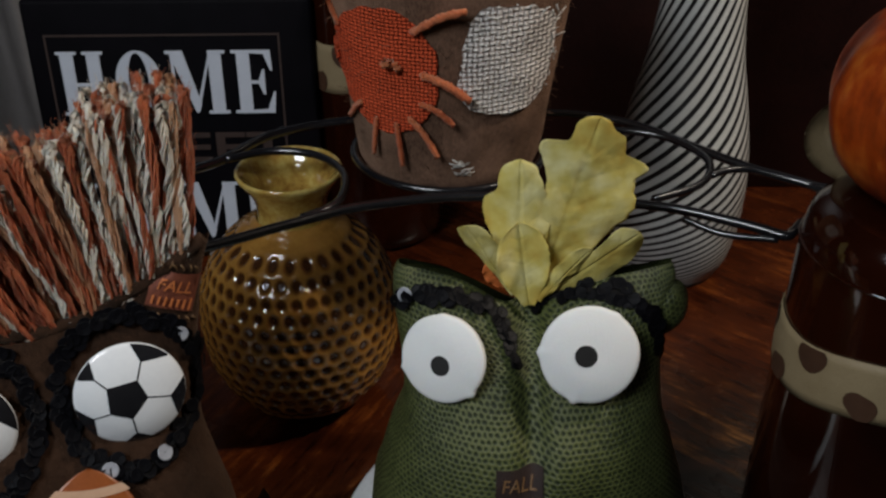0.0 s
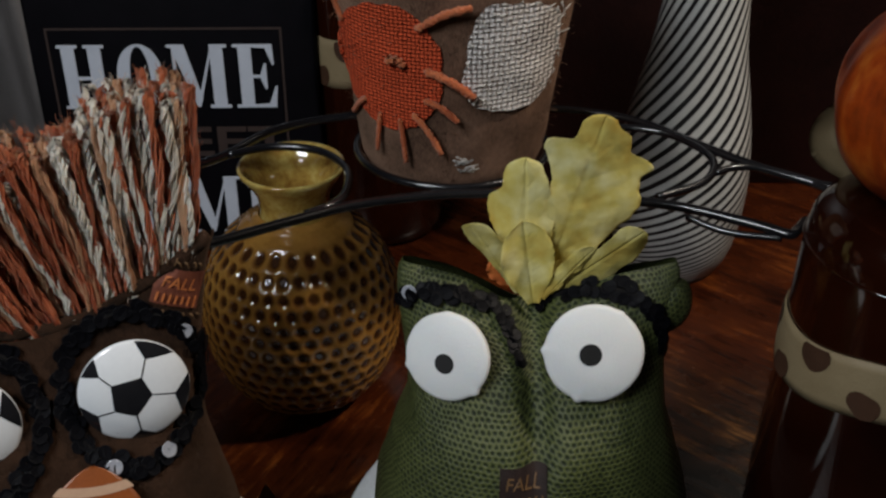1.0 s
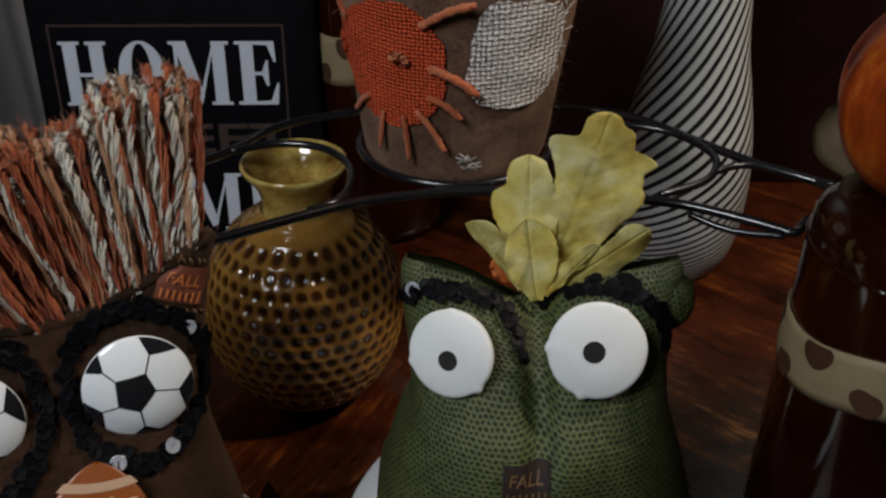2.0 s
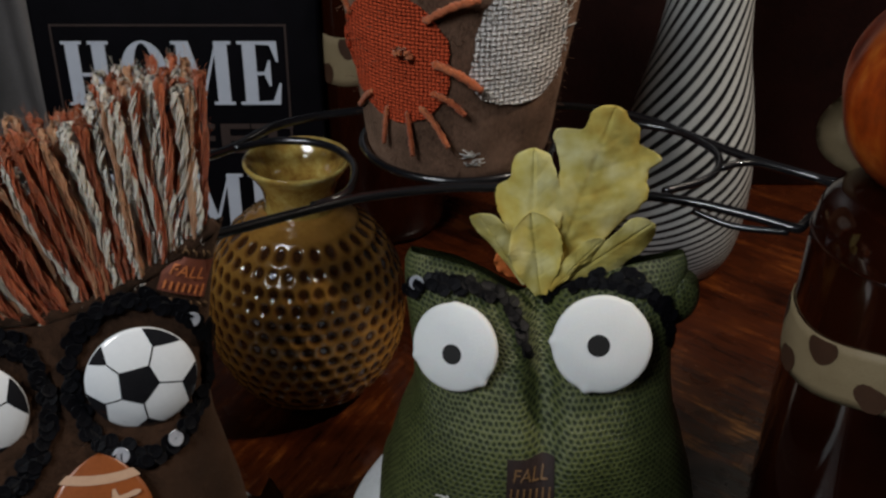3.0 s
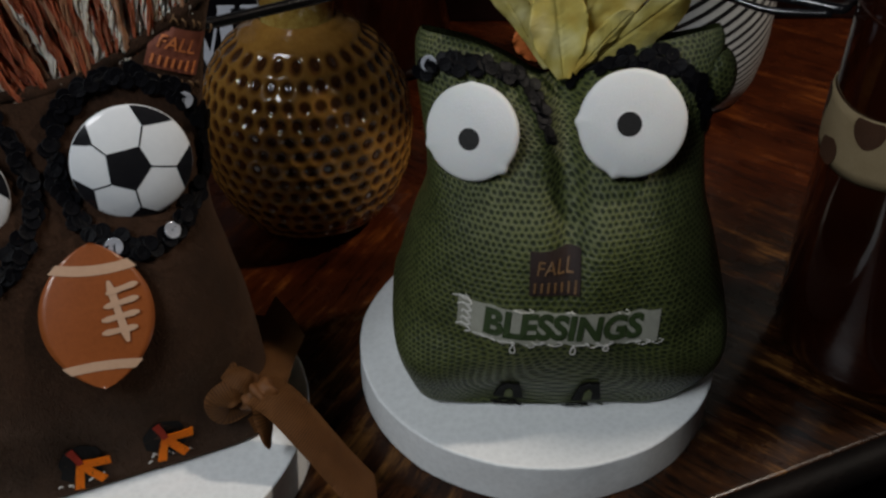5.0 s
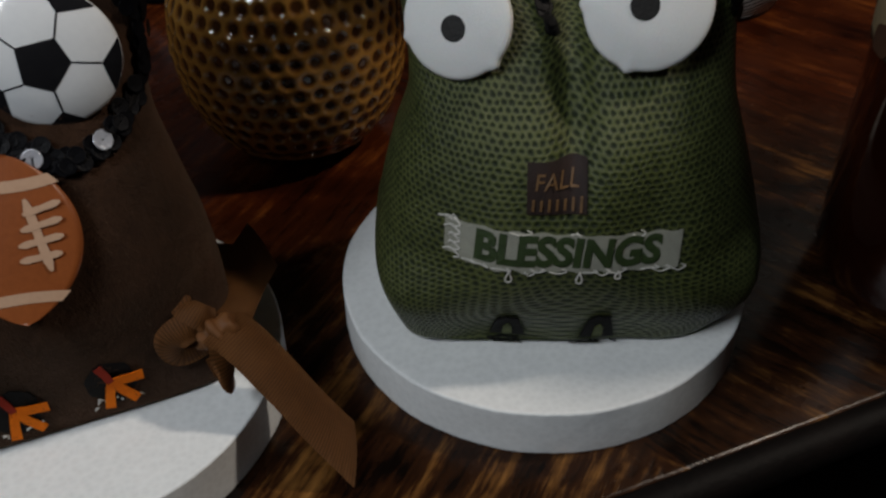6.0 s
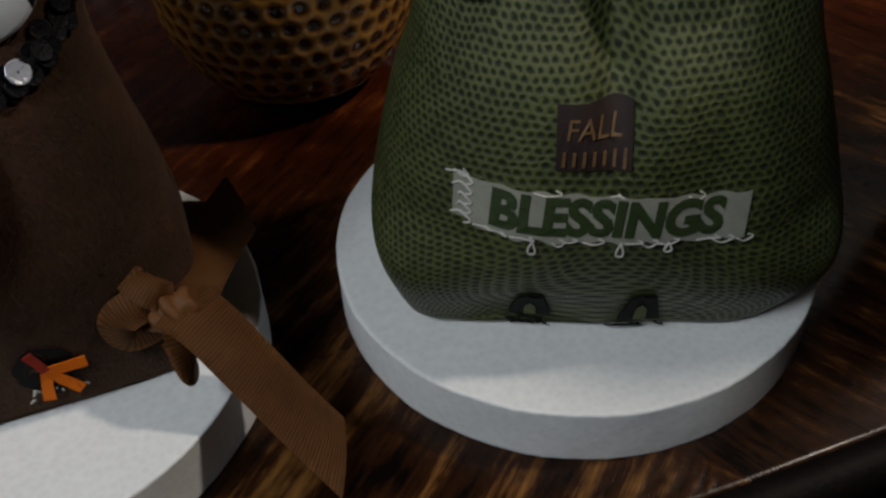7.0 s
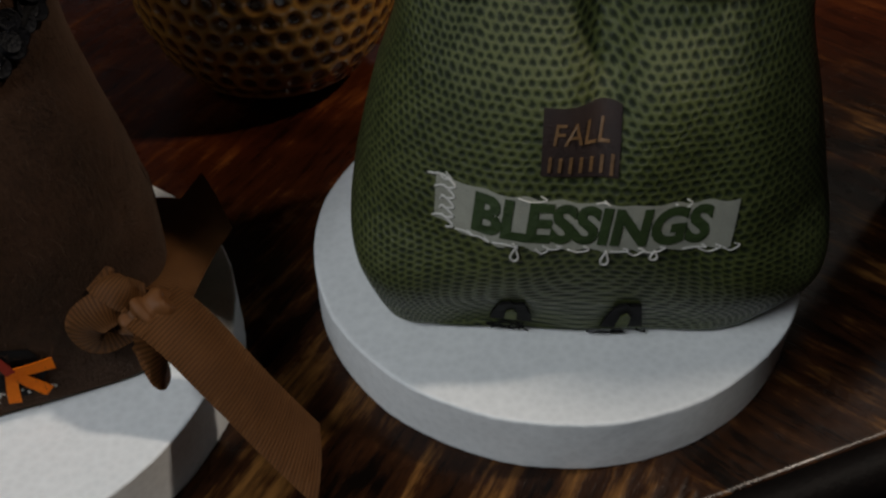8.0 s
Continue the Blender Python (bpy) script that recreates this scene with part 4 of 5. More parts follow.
def lens_plate(owner, tree):
    """The lens-shaped ball plate with its two stripes and lacing."""
    mid = Vector((0.0062, -0.0368, 0.0998))
    m = button_at(mid, (0.05, -1, 0.66), radians(9))
    half, wide = 0.0234, 0.0174

    def width(t):
        return wide * max(0.0, 1 - abs(t) ** 2.1) ** 0.78

    def plate(lo, hi, lift, inset, name, mat, parent, n=16, bow=0.0):
        bm = bmesh.new()

        def at(s, t):
            v = lo + (hi - lo) * t
            x = (s * 2 - 1) * width(v) * (1 - inset)
            zz = v * half + bow * (x / wide) ** 2
            return Vector((x, -0.0022 + 0.0012 * (x / wide) ** 2 + 0.0010 * v * v - lift, zz))
        sheet(at, 14, n, False, bm)
        for f in bm.faces:
            f.normal_update()
            if f.normal.y > 0:
                f.normal_flip()
        if name == "ball_plate":
            bmesh.ops.solidify(bm, geom=bm.faces[:], thickness=0.0016)
        return part(name, moved(bm, m), mat, parent, "orange brown lens-shaped plate with cream stripes" if name == "ball_plate" else "")
    ball = plate(-1, 1, 0.0, 0.0, "ball_plate", BALL_BROWN, owner, 40)
    plate(0.55, 0.69, 0.0002, 0.01, "stripe", BALL_CREAM, ball, 4, 0.003)
    plate(-0.74, -0.61, 0.0002, 0.01, "stripe", BALL_CREAM, ball, 4, -0.002)
    lace = [(0.0062, 0.0018, 0.0205, 78)] + [(0.0062 + 0.0006 * k, -0.0042 + 0.0044 * k, 0.0118 - 0.0008 * abs(k - 1), 6 + 3 * k) for k in range(4)]
    for i, (x, zz, length, ang) in enumerate(lace):
        a = radians(-ang if i == 0 else ang)
        d = Vector((math.cos(a), 0, math.sin(a))) * length / 2
        line = [Vector((x, 0, zz - 0.001)) + d * k for k in (-1, -0.5, 0, 0.5, 1)]
        outline = []
        e = Vector((-d.z, 0, d.x)).normalized() * (0.0010 if i else 0.0013)
        for k, w in ((-1, 0.4), (-0.7, 1), (0, 0.85), (0.7, 1), (1, 0.4)):
            outline.append((line[2] + d * k + e * w))
        for k, w in ((1, 0.4), (0.7, 1), (0, 0.85), (-0.7, 1), (-1, 0.4)):
            outline.append((line[2] + d * k - e * w))
        bm = slab([(p.x, p.z) for p in outline], 0.0002)
        part("lace", moved(bm, m @ Matrix.Translation((0, -0.0023 - 0.00003 * i, 0))), BALL_CREAM, ball, smooth=False)


def bird_foot(owner, tree, fx, fz, rnd):
    """A printed bird's foot: three toes, a shank and a dark ragged backing."""
    ring = []
    for k in range(18):
        a = k * math.tau / 18
        r = 1 + rnd.uniform(-0.12, 0.12)
        ring.append((fx + 0.0074 * r * math.cos(a), fz + 0.0105 * r * math.sin(a)))
    bm = slab(ring, 0.0003)
    foot = part("foot_patch", drape(bm, tree), BRAID, owner, "orange bird foot on ragged black cloth", smooth=False)
    for i, (ang, length, w) in enumerate(((-108, 0.0108, 0.0017), (-60, 0.0110, 0.0018), (-10, 0.0096, 0.0018), (106, 0.0070, 0.0014))):
        a = radians(ang)
        d, e = Vector((math.cos(a), math.sin(a))), Vector((-math.sin(a), math.cos(a)))
        o = Vector((fx, fz + 0.0008))
        pts = [o + e * w * 0.8, o + d * length * 0.5 + e * w * 0.85, o + d * length + e * w * 1.15, o + d * length * 1.04 - e * w * 0.7, o + d * length * 0.5 - e * w * 0.85, o - e * w * 0.8]
        bm = slab([(p.x, fz + (p.y - fz) * 1.3) for p in pts], 0.0003)
        for v in bm.verts:
            v.co.y -= 0.0006 + 0.00008 * i
        part("toe", drape(bm, tree), RED_TIP if i == 3 else ORANGE, foot, smooth=False)
    for k in range(8):
        a = Vector((fx + rnd.uniform(-0.010, 0.010), 0, fz - 0.0100 + rnd.uniform(-0.0015, 0.003)))
        b = a + Vector((rnd.uniform(-0.002, 0.002), 0, rnd.uniform(-0.0012, 0.0012)))
        line = [a, (a + b) / 2 + Vector((0, 0, 0.0004)), b]
        for p in line:
            hit = tree.ray_cast(Vector((p.x, -1, max(p.z, 0.0225))), Vector((0, 1, 0)))[0]
            p.y = (hit.y if hit else -0.035) - 0.001
        part("fleck", tube(line, 0.0003, 5), THREAD_WHITE, foot)


def yarn(line, radius, turns, count, rnd):
    """Two twisted plies of loose fibres along a line."""
    frames = []
    for i, q in enumerate(line):
        d = (line[min(i + 1, len(line) - 1)] - line[max(i - 1, 0)]).normalized()
        a = d.cross(Vector((0.2, 1, 0.1))).normalized()
        frames.append((q, a, d.cross(a), turns * math.tau * i / (len(line) - 1)))
    lines = []
    for k in range(count):
        ply_at, spread, angle = (k % 2) * math.pi, radius * 0.55 * math.sqrt(rnd.random()), rnd.uniform(0, math.tau)
        loose = 0.20 * radius
        out = []
        for q, a, b, w in frames:
            u = w + ply_at
            x, y = radius * 0.46 * math.cos(u) + spread * math.cos(angle + u), radius * 0.46 * math.sin(u) + spread * math.sin(angle + u)
            out.append(q + a * (x + rnd.uniform(-loose, loose)) + b * (y + rnd.uniform(-loose, loose)))
        lines.append(out)
    return fibres(lines, radius * 0.27, line[0])


def fringe(owner):
    """Thick twisted yarn in the mouth of the bag, each strand folded over at its top."""
    rnd = random.Random(21)
    fuzz = {"cream": [], "rust": [], "tan": []}
    for row, n in ((0, 84), (1, 70), (2, 60)):
        for k in range(n):
            f = (k + 0.5 * (row % 2)) / (n - 1)
            x = -0.068 + 0.127 * f + rnd.uniform(-0.0009, 0.0009)
            root = Vector((x * 0.95, 0.0060 + 0.0034 * row, 0.150 + 0.026 * abs(x / 0.064) ** 1.8))
            tall = 0.052 + 0.0025 * math.sin(f * 23) + rnd.uniform(-0.003, 0.002) + 0.016 * smoothstep(0.62, 0.70, f) - 0.004 * smoothstep(0.85, 1.0, f)
            if f < 0.62:
                tall += 0.0015 * row
            lean = (x - 0.048) * 0.50 + rnd.uniform(-0.0022, 0.0022)
            tip = root + Vector((lean, 0.002 + 0.007 * row + rnd.uniform(-0.003, 0.002), tall))
            third = root.lerp(tip, 0.35) + Vector((rnd.uniform(-0.0016, 0.0016), rnd.uniform(-0.0022, 0.001), 0))
            late = root.lerp(tip, 0.70) + Vector((rnd.uniform(-0.0018, 0.0018), rnd.uniform(-0.0022, 0.001), 0))
            over = tip + Vector((rnd.uniform(-0.001, 0.003), 0.0034, 0.0004))
            down = over + Vector((rnd.uniform(-0.001, 0.002), 0.0016, -0.008))
            line = smooth_line([root, third, late, tip, over, down], 8)
            clump = noise.noise(Vector((f * 13, row * 2.0, 4.0)))
            if f > 0.80:
                kind = ("cream", "rust", "cream", "tan", "cream", "rust")[(k + 2 * row) % 6]
            elif row == 0:
                kind = "cream" if k % 9 < 2 and clump > -0.4 else "tan" if clump > 0.12 and k % 2 else "rust"
            else:
                kind = rnd.choice(("rust", "rust", "tan"))
            r = 0.00150 + rnd.uniform(-0.0003, 0.0003)
            part("yarn_strand", yarn(line, r, (6 if kind == "cream" else 3) + rnd.uniform(-1.5, 1.5), 14 if row == 0 else 10, rnd), YARNS[kind], owner, kind + " yarn strand")
            for q in range(44):
                p = line[int(len(line) * rnd.random() ** 0.7 * 0.999)]
                way = Vector((rnd.uniform(-1, 1), rnd.uniform(-1, 0.4), rnd.uniform(-0.5, 1))).normalized()
                base = p + way * r
                end = base + way * rnd.uniform(0.0004, 0.0024) + Vector((0, 0, rnd.uniform(-0.002, 0.003)))
                fuzz[kind].append([base, (base + end) / 2 + Vector((rnd.uniform(-1, 1), -0.3, 0.4)) * 0.0005, end])
    for kind, hairs in fuzz.items():
        tagged(part("yarn_fuzz", fibres(hairs, 0.00006), YARNS[kind], owner, "stray " + kind + " yarn fibres"), kind="stuff")


brown_bag()


# ---------------------------------------------------------------- ribbon bow beside the brown bag
def strip(line, normal_hint, width, twist=0.0, thick=0.0006, notch=False, nv=4):
    """A band of ribbon along a line."""
    pts = smooth_line(line, 10)
    n = len(pts) - 1

    def at(s, t):
        i = min(int(round(s * n)), n)
        d = (pts[min(i + 1, n)] - pts[max(i - 1, 0)]).normalized()
        side = d.cross(Vector(normal_hint)).normalized()
        side = Matrix.Rotation(twist * s, 3, d) @ side
        w = (t - 0.5) * width
        p = pts[i] + side * w
        if notch:
            p += d * width * 0.6 * (t - 0.5) * notch * s ** 5
        return p + side.cross(d) * 0.0015 * math.cos((t - 0.5) * math.pi)
    bm = sheet(at, n, nv)
    bmesh.ops.solidify(bm, geom=bm.faces[:], thickness=thick)
    return bm


def ribbon_bow():
    ob = thing("ribbon_bow", pose(-0.115, -0.048, 0.0), "brown grosgrain ribbon tied in a knot beside the bag", "ribbon")
    o = Vector((-0.115, -0.048, 0))

    def rel(points):
        return [Vector(p) - o for p in points]
    part("tail", strip(rel([(-0.107, -0.0620, 0.050), (-0.099, -0.0660, 0.046), (-0.089, -0.0710, 0.035), (-0.078, -0.0755, 0.020), (-0.067, -0.0800, 0.0070)]), (0.45, 0.0, 1), 0.0195, 0.1, notch=1), RIBBON, ob)
    part("tail", strip(rel([(-0.1085, -0.0560, 0.047), (-0.1080, -0.0440, 0.045), (-0.1075, -0.0300, 0.041), (-0.1065, -0.0140, 0.036), (-0.1055, -0.0010, 0.0325)]), (0.35, 0.0, 1), 0.0190, -0.15, notch=-2.6), RIBBON, ob)
    part("tail", strip(rel([(-0.114, -0.050, 0.044), (-0.117, -0.032, 0.040), (-0.121, -0.014, 0.034), (-0.1245, 0.003, 0.028)]), (0.1, 0.1, 1), 0.0180, 0.2, notch=1), RIBBON, ob)
    part("loop", strip(rel([(-0.109, -0.061, 0.050), (-0.116, -0.067, 0.054), (-0.1215, -0.069, 0.050), (-0.1195, -0.068, 0.044), (-0.111, -0.063, 0.045)]), (0.3, -1, 0.5), 0.0100, 0.4), RIBBON, ob)
    part("loop", strip(rel([(-0.108, -0.064, 0.048), (-0.106, -0.071, 0.044), (-0.1045, -0.073, 0.038), (-0.107, -0.069, 0.034), (-0.111, -0.065, 0.040)]), (1, -0.2, 0.6), 0.0095, 0.2), RIBBON, ob)
    part("loop", strip(rel([(-0.110, -0.060, 0.050), (-0.112, -0.064, 0.056), (-0.117, -0.062, 0.058), (-0.117, -0.059, 0.053), (-0.112, -0.059, 0.050)]), (0.6, -0.6, 0.6), 0.0085, 0.3), RIBBON, ob)
    bm = bmesh.new()
    bmesh.ops.create_icosphere(bm, subdivisions=4, radius=1.0)
    for v in bm.verts:
        k = 1 + 0.16 * math.sin(v.co.x * 9 + v.co.z * 4) + 0.12 * noise.noise(v.co * 2.5)
        v.co = Vector((v.co.x * 0.0075, v.co.y * 0.0060, v.co.z * 0.0062)) * k
    part("knot", moved(bm, Matrix.Translation((0.0065, -0.0150, 0.0475)) @ Matrix.Rotation(0.5, 4, "Z")), RIBBON, ob)


ribbon_bow()


# ---------------------------------------------------------------- honeycomb bud vase
def bud_vase():
    ob = thing("bud_vase", pose(-0.108, 0.125, 0), "amber glazed round bud vase with a honeycomb of dimples", "vase")
    prof = [(0.000, 0.024), (0.003, 0.030), (0.010, 0.0395), (0.022, 0.0475), (0.038, 0.0528), (0.056, 0.0545), (0.074, 0.0525), (0.088, 0.0470), (0.099, 0.0390), (0.107, 0.0300), (0.112, 0.0225), (0.115, 0.0190)]
    pitch = 0.0086
    rows = int(0.1105 / (pitch * 0.866))

    def radius(z):
        return steps_between([(a, b) for a, b in prof], z)[0]
    nu, nv = 560, 200
    bm = bmesh.new()
    depths = {}

    def at(s, t):
        z = 0.115 * t
        r = radius(z)
        j = (z - 0.006) / (pitch * 0.866)
        deep = 0.0
        for jj in (math.floor(j), math.floor(j) + 1):
            if 0 <= jj < rows:
                zr = 0.006 + jj * pitch * 0.866
                count = 39 if abs(zr - 0.058) < 0.032 else 33 if abs(zr - 0.058) < 0.042 else 25 if zr < 0.106 else 18
                ph = 0.5 if jj % 2 else 0.0
                du = (s * count + ph) % 1.0 - 0.5
                d = math.hypot(du * math.tau * r / count, (z - zr) * 1.05)
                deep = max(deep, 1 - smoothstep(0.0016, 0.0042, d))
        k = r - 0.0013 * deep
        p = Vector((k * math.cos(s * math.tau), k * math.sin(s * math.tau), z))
        # stored for the dimple shade that the glaze colour paints in
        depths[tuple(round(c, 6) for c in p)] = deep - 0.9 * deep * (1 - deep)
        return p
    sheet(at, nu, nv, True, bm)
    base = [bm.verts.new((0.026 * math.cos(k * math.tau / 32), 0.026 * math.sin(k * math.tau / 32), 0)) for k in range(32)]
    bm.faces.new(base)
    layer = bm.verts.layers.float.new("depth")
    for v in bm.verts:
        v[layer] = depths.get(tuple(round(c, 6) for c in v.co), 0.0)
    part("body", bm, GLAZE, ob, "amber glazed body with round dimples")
    neck = [(0.0188, 0.1125), (0.0180, 0.117), (0.0182, 0.122), (0.0195, 0.127), (0.0225, 0.1325), (0.0262, 0.1375), (0.0272, 0.1395), (0.0272, 0.1405), (0.0264, 0.1412),
            (0.0252, 0.1405), (0.0225, 0.137), (0.0185, 0.131), (0.0162, 0.125), (0.0158, 0.117), (0.0160, 0.108), (0.0, 0.106)]
    part("neck", lathe(neck, 96), LIP, ob, "flared yellow glazed neck")


bud_vase()


# ---------------------------------------------------------------- striped vase
def striped_vase():
    ob = thing("striped_vase", pose(0.128, 0.262, 0), "tall white ceramic vase with swirling black stripes", "vase")
    prof = [(0.0, 0.0), (0.029, 0.0), (0.034, 0.004), (0.0395, 0.016), (0.0430, 0.035), (0.0440, 0.055), (0.0435, 0.075), (0.0405, 0.100), (0.0352, 0.128), (0.0300, 0.152), (0.0268, 0.175), (0.0248, 0.200), (0.0240, 0.225), (0.0255, 0.250), (0.0290, 0.268),
            (0.0272, 0.268), (0.0235, 0.250), (0.0215, 0.225), (0.0215, 0.180)]
    stripes, per = 25, 12
    bm = bmesh.new()
    line = smooth_line([(r, 0, z) for r, z in prof], 10)
    n = len(line) - 1

    def at(s, t):
        p = line[min(n, int(round(t * n)))]
        a = s * math.tau + 18.0 * p.z + 3.0 * (1 - math.exp(-p.z / 0.035))
        return Vector((p.x * math.cos(a), p.x * math.sin(a), p.z))
    sheet(at, stripes * per, n, True, bm)
    bm.faces.ensure_lookup_table()
    for i, f in enumerate(bm.faces):
        f.material_index = 1 if (i % (stripes * per)) % per < 5 else 0
    part("body", bm, [VASE_WHITE, VASE_BLACK], ob)
    part("rim", tube([Vector((0.0290 * math.cos(a), 0.0290 * math.sin(a), 0.268)) for a in [k * math.tau / 64 for k in range(65)]], 0.0014, 8), VASE_BLACK, ob)
    part("foot_ring", lathe([(0.026, 0.0), (0.0325, 0.0), (0.0335, 0.002), (0.0325, 0.0035), (0.026, 0.0035)], 64), VASE_BLACK, ob)


striped_vase()


# ---------------------------------------------------------------- wire stand and felt pot
def wire_stand():
    zw = 0.150
    ob = thing("wire_stand", pose(-0.01, 0.10, 0), "black wrought iron wire stand with scrolled sides", "plant stand")
    o = Vector((-0.01, 0.10, 0))

    def rod(points, r=0.0023, name="rod", z=zw):
        line = smooth_line([Vector((p[0], p[1], p[2] if len(p) > 2 else z)) - o for p in points], 10)
        part(name, tube(line, r, 10), IRON, ob)
    rod([(-0.172, 0.016, 0.002), (-0.172, 0.016, 0.08), (-0.166, 0.018, 0.138), (-0.146, 0.0225), (-0.125, 0.034), (-0.099, 0.050), (-0.071, 0.0655), (-0.036, 0.075), (-0.008, 0.077), (0.024, 0.0755), (0.051, 0.0715), (0.075, 0.065), (0.097, 0.0535), (0.108, 0.0465), (0.1160, 0.0415), (0.1210, 0.0460), (0.130, 0.0570, 0.148), (0.148, 0.0660, 0.138), (0.156, 0.0675, 0.08), (0.157, 0.0680, 0.002)], name="front_rail")
    rod([(-0.209, 0.058, 0.002), (-0.208, 0.060, 0.09), (-0.190, 0.070, 0.138), (-0.164, 0.090), (-0.139, 0.115), (-0.119, 0.145), (-0.085, 0.163), (-0.030, 0.176), (0.024, 0.175), (0.054, 0.169), (0.076, 0.155), (0.097, 0.131), (0.119, 0.107), (0.143, 0.088), (0.165, 0.077, 0.146), (0.178, 0.072, 0.09), (0.180, 0.071, 0.002)], name="back_rail")
    rod([(-0.137, 0.116), (-0.116, 0.1255), (-0.093, 0.121), (-0.078, 0.102), (-0.076, 0.079), (-0.081, 0.066), (-0.092, 0.057)], 0.0020, "scroll")
    rod([(0.046, 0.150), (0.066, 0.151), (0.086, 0.142), (0.099, 0.122), (0.099, 0.105), (0.089, 0.088), (0.066, 0.0745)], 0.0020, "scroll")
    rod([(0.0985, 0.099), (0.108, 0.1045), (0.119, 0.105), (0.132, 0.0985), (0.150, 0.0780)], 0.0018, "scroll")
    rod([(0.076, 0.0600, 0.148), (0.092, 0.0500, 0.146), (0.1130, 0.0415, 0.1480)], 0.0016, "scroll")
    ring = [(-0.027 + 0.0475 * math.cos(a), 0.130 + 0.0475 * math.sin(a)) for a in [k * math.tau / 24 for k in range(25)]]
    rod(ring, 0.0020, "pot_ring")


wire_stand()


def felt_pot():
    ob = thing("felt_pot", pose(-0.027, 0.130, 0), "grey brown felt covered pot with burlap patches and yarn", "pot")
    prof = [(0.0, 0.1425), (0.034, 0.1425), (0.042, 0.1455), (0.0450, 0.152), (0.0475, 0.17), (0.0515, 0.20), (0.0560, 0.23), (0.0600, 0.258), (0.0612, 0.264), (0.0590, 0.265), (0.0570, 0.256), (0.0500, 0.20), (0.042, 0.16), (0.0, 0.158)]
    bm = lathe(prof, 120)
    bmesh.ops.subdivide_edges(bm, edges=[e for e in bm.edges if abs(e.verts[0].co.z - e.verts[1].co.z) > 0.01], cuts=5)
    for v in bm.verts:
        v.co += Vector((v.co.x, v.co.y, 0)) * noise.noise(v.co * 70) * 0.022
    tree = BVHTree.FromBMesh(bm)
    part("pot", bm, POT_FELT, ob, "grey brown fuzzy felt pot")
    rnd = random.Random(31)

    def disc(cx, cz, rx, rz, square, turn, mat, label, thick):
        def at(s, t):
            a = s * math.tau
            ca, sa = math.cos(a), math.sin(a)
            k = (abs(ca) ** square + abs(sa) ** square) ** (-1 / square)
            e = 1 + (0.06 * noise.noise(Vector((ca * 3, sa * 3, cx * 50))) + 0.03 * noise.noise(Vector((ca * 14, sa * 14, cx * 50)))) * t ** 3
            x, zz = rx * t * k * ca * e, rz * t * k * sa * e
            return Vector((cx + x * math.cos(turn) - zz * math.sin(turn), -thick, cz + x * math.sin(turn) + zz * math.cos(turn)))
        b = sheet(at, 80, 16, True)
        uv = b.loops.layers.uv.verify()
        for f in b.faces:
            for loop in f.loops:
                loop[uv].uv = (loop.vert.co.x + 0.5, loop.vert.co.z + 0.5)
        bmesh.ops.recalc_face_normals(b, faces=b.faces)
        for f in b.faces:
            f.normal_update()
        if sum(f.normal.y for f in b.faces) > 0:
            bmesh.ops.reverse_faces(b, faces=b.faces)
        return part("patch", drape(b, tree, 0.0006), mat, ob, label)
    red = disc(-0.0295, 0.2065, 0.0245, 0.0300, 2.0, 0.0, ORANGE_BURLAP, "round orange burlap patch", 0.0008)
    white = disc(0.0250, 0.2130, 0.0205, 0.0250, 3.4, -0.12, WHITE_BURLAP, "frayed square white burlap patch", 0.0012)
    for k in range(26):
        a = rnd.uniform(0, math.tau)
        x0, z0 = 0.0250 + 0.0205 * math.cos(a), 0.2130 + 0.0245 * math.sin(a)
        if rnd.random() < 0.5:
            x0, z0 = 0.0455 + rnd.uniform(-0.002, 0.001), 0.213 + rnd.uniform(-0.022, 0.02)
        x1, z1 = x0 + rnd.uniform(-0.001, 0.006), z0 + rnd.uniform(-0.004, 0.003)
        line = [Vector((x0, 0, z0)), Vector(((x0 + x1) / 2, 0, (z0 + z1) / 2 + 0.0008)), Vector((x1, 0, z1))]
        for i, p in enumerate(line):
            hit = tree.ray_cast(Vector((p.x, -1, p.z)), Vector((0, 1, 0)))[0]
            p.y = (hit.y if hit else -0.03) - 0.0016 - 0.0008 * i
        part("fray", tube(line, 0.00028, 5), THREAD_WHITE, white)
    for k in range(9):
        x0, z0 = 0.006 + rnd.uniform(-0.006, 0.006), 0.1605 + rnd.uniform(-0.005, 0.004)
        line = []
        for i in range(5):
            x, zz = x0 + (i / 4) * rnd.uniform(-0.005, 0.006), z0 + (i / 4) * rnd.uniform(-0.003, 0.003)
            hit = tree.ray_cast(Vector((x, -1, zz)), Vector((0, 1, 0)))[0]
            line.append(Vector((x, hit.y - 0.001, zz)))
        part("loose_thread", tube(line, 0.00022, 5), THREAD_WHITE, ob)
    # yarn rays round the orange patch: start, end
    rays = [((-0.016, 0.2275), (0.006, 0.2385), 0.0020), ((-0.0125, 0.2085), (0.0085, 0.1975), 0.0022), ((-0.013, 0.1945), (0.0015, 0.1855), 0.0017), ((-0.018, 0.1870), (-0.0055, 0.1690), 0.0017),
            ((-0.024, 0.1830), (-0.0215, 0.1620), 0.0015), ((-0.033, 0.1830), (-0.0350, 0.1640), 0.0014), ((-0.040, 0.1880), (-0.0475, 0.1730), 0.0015), ((-0.0495, 0.2215), (-0.0620, 0.2400), 0.0015), ((-0.022, 0.2100), (-0.0290, 0.2120), 0.0022)]
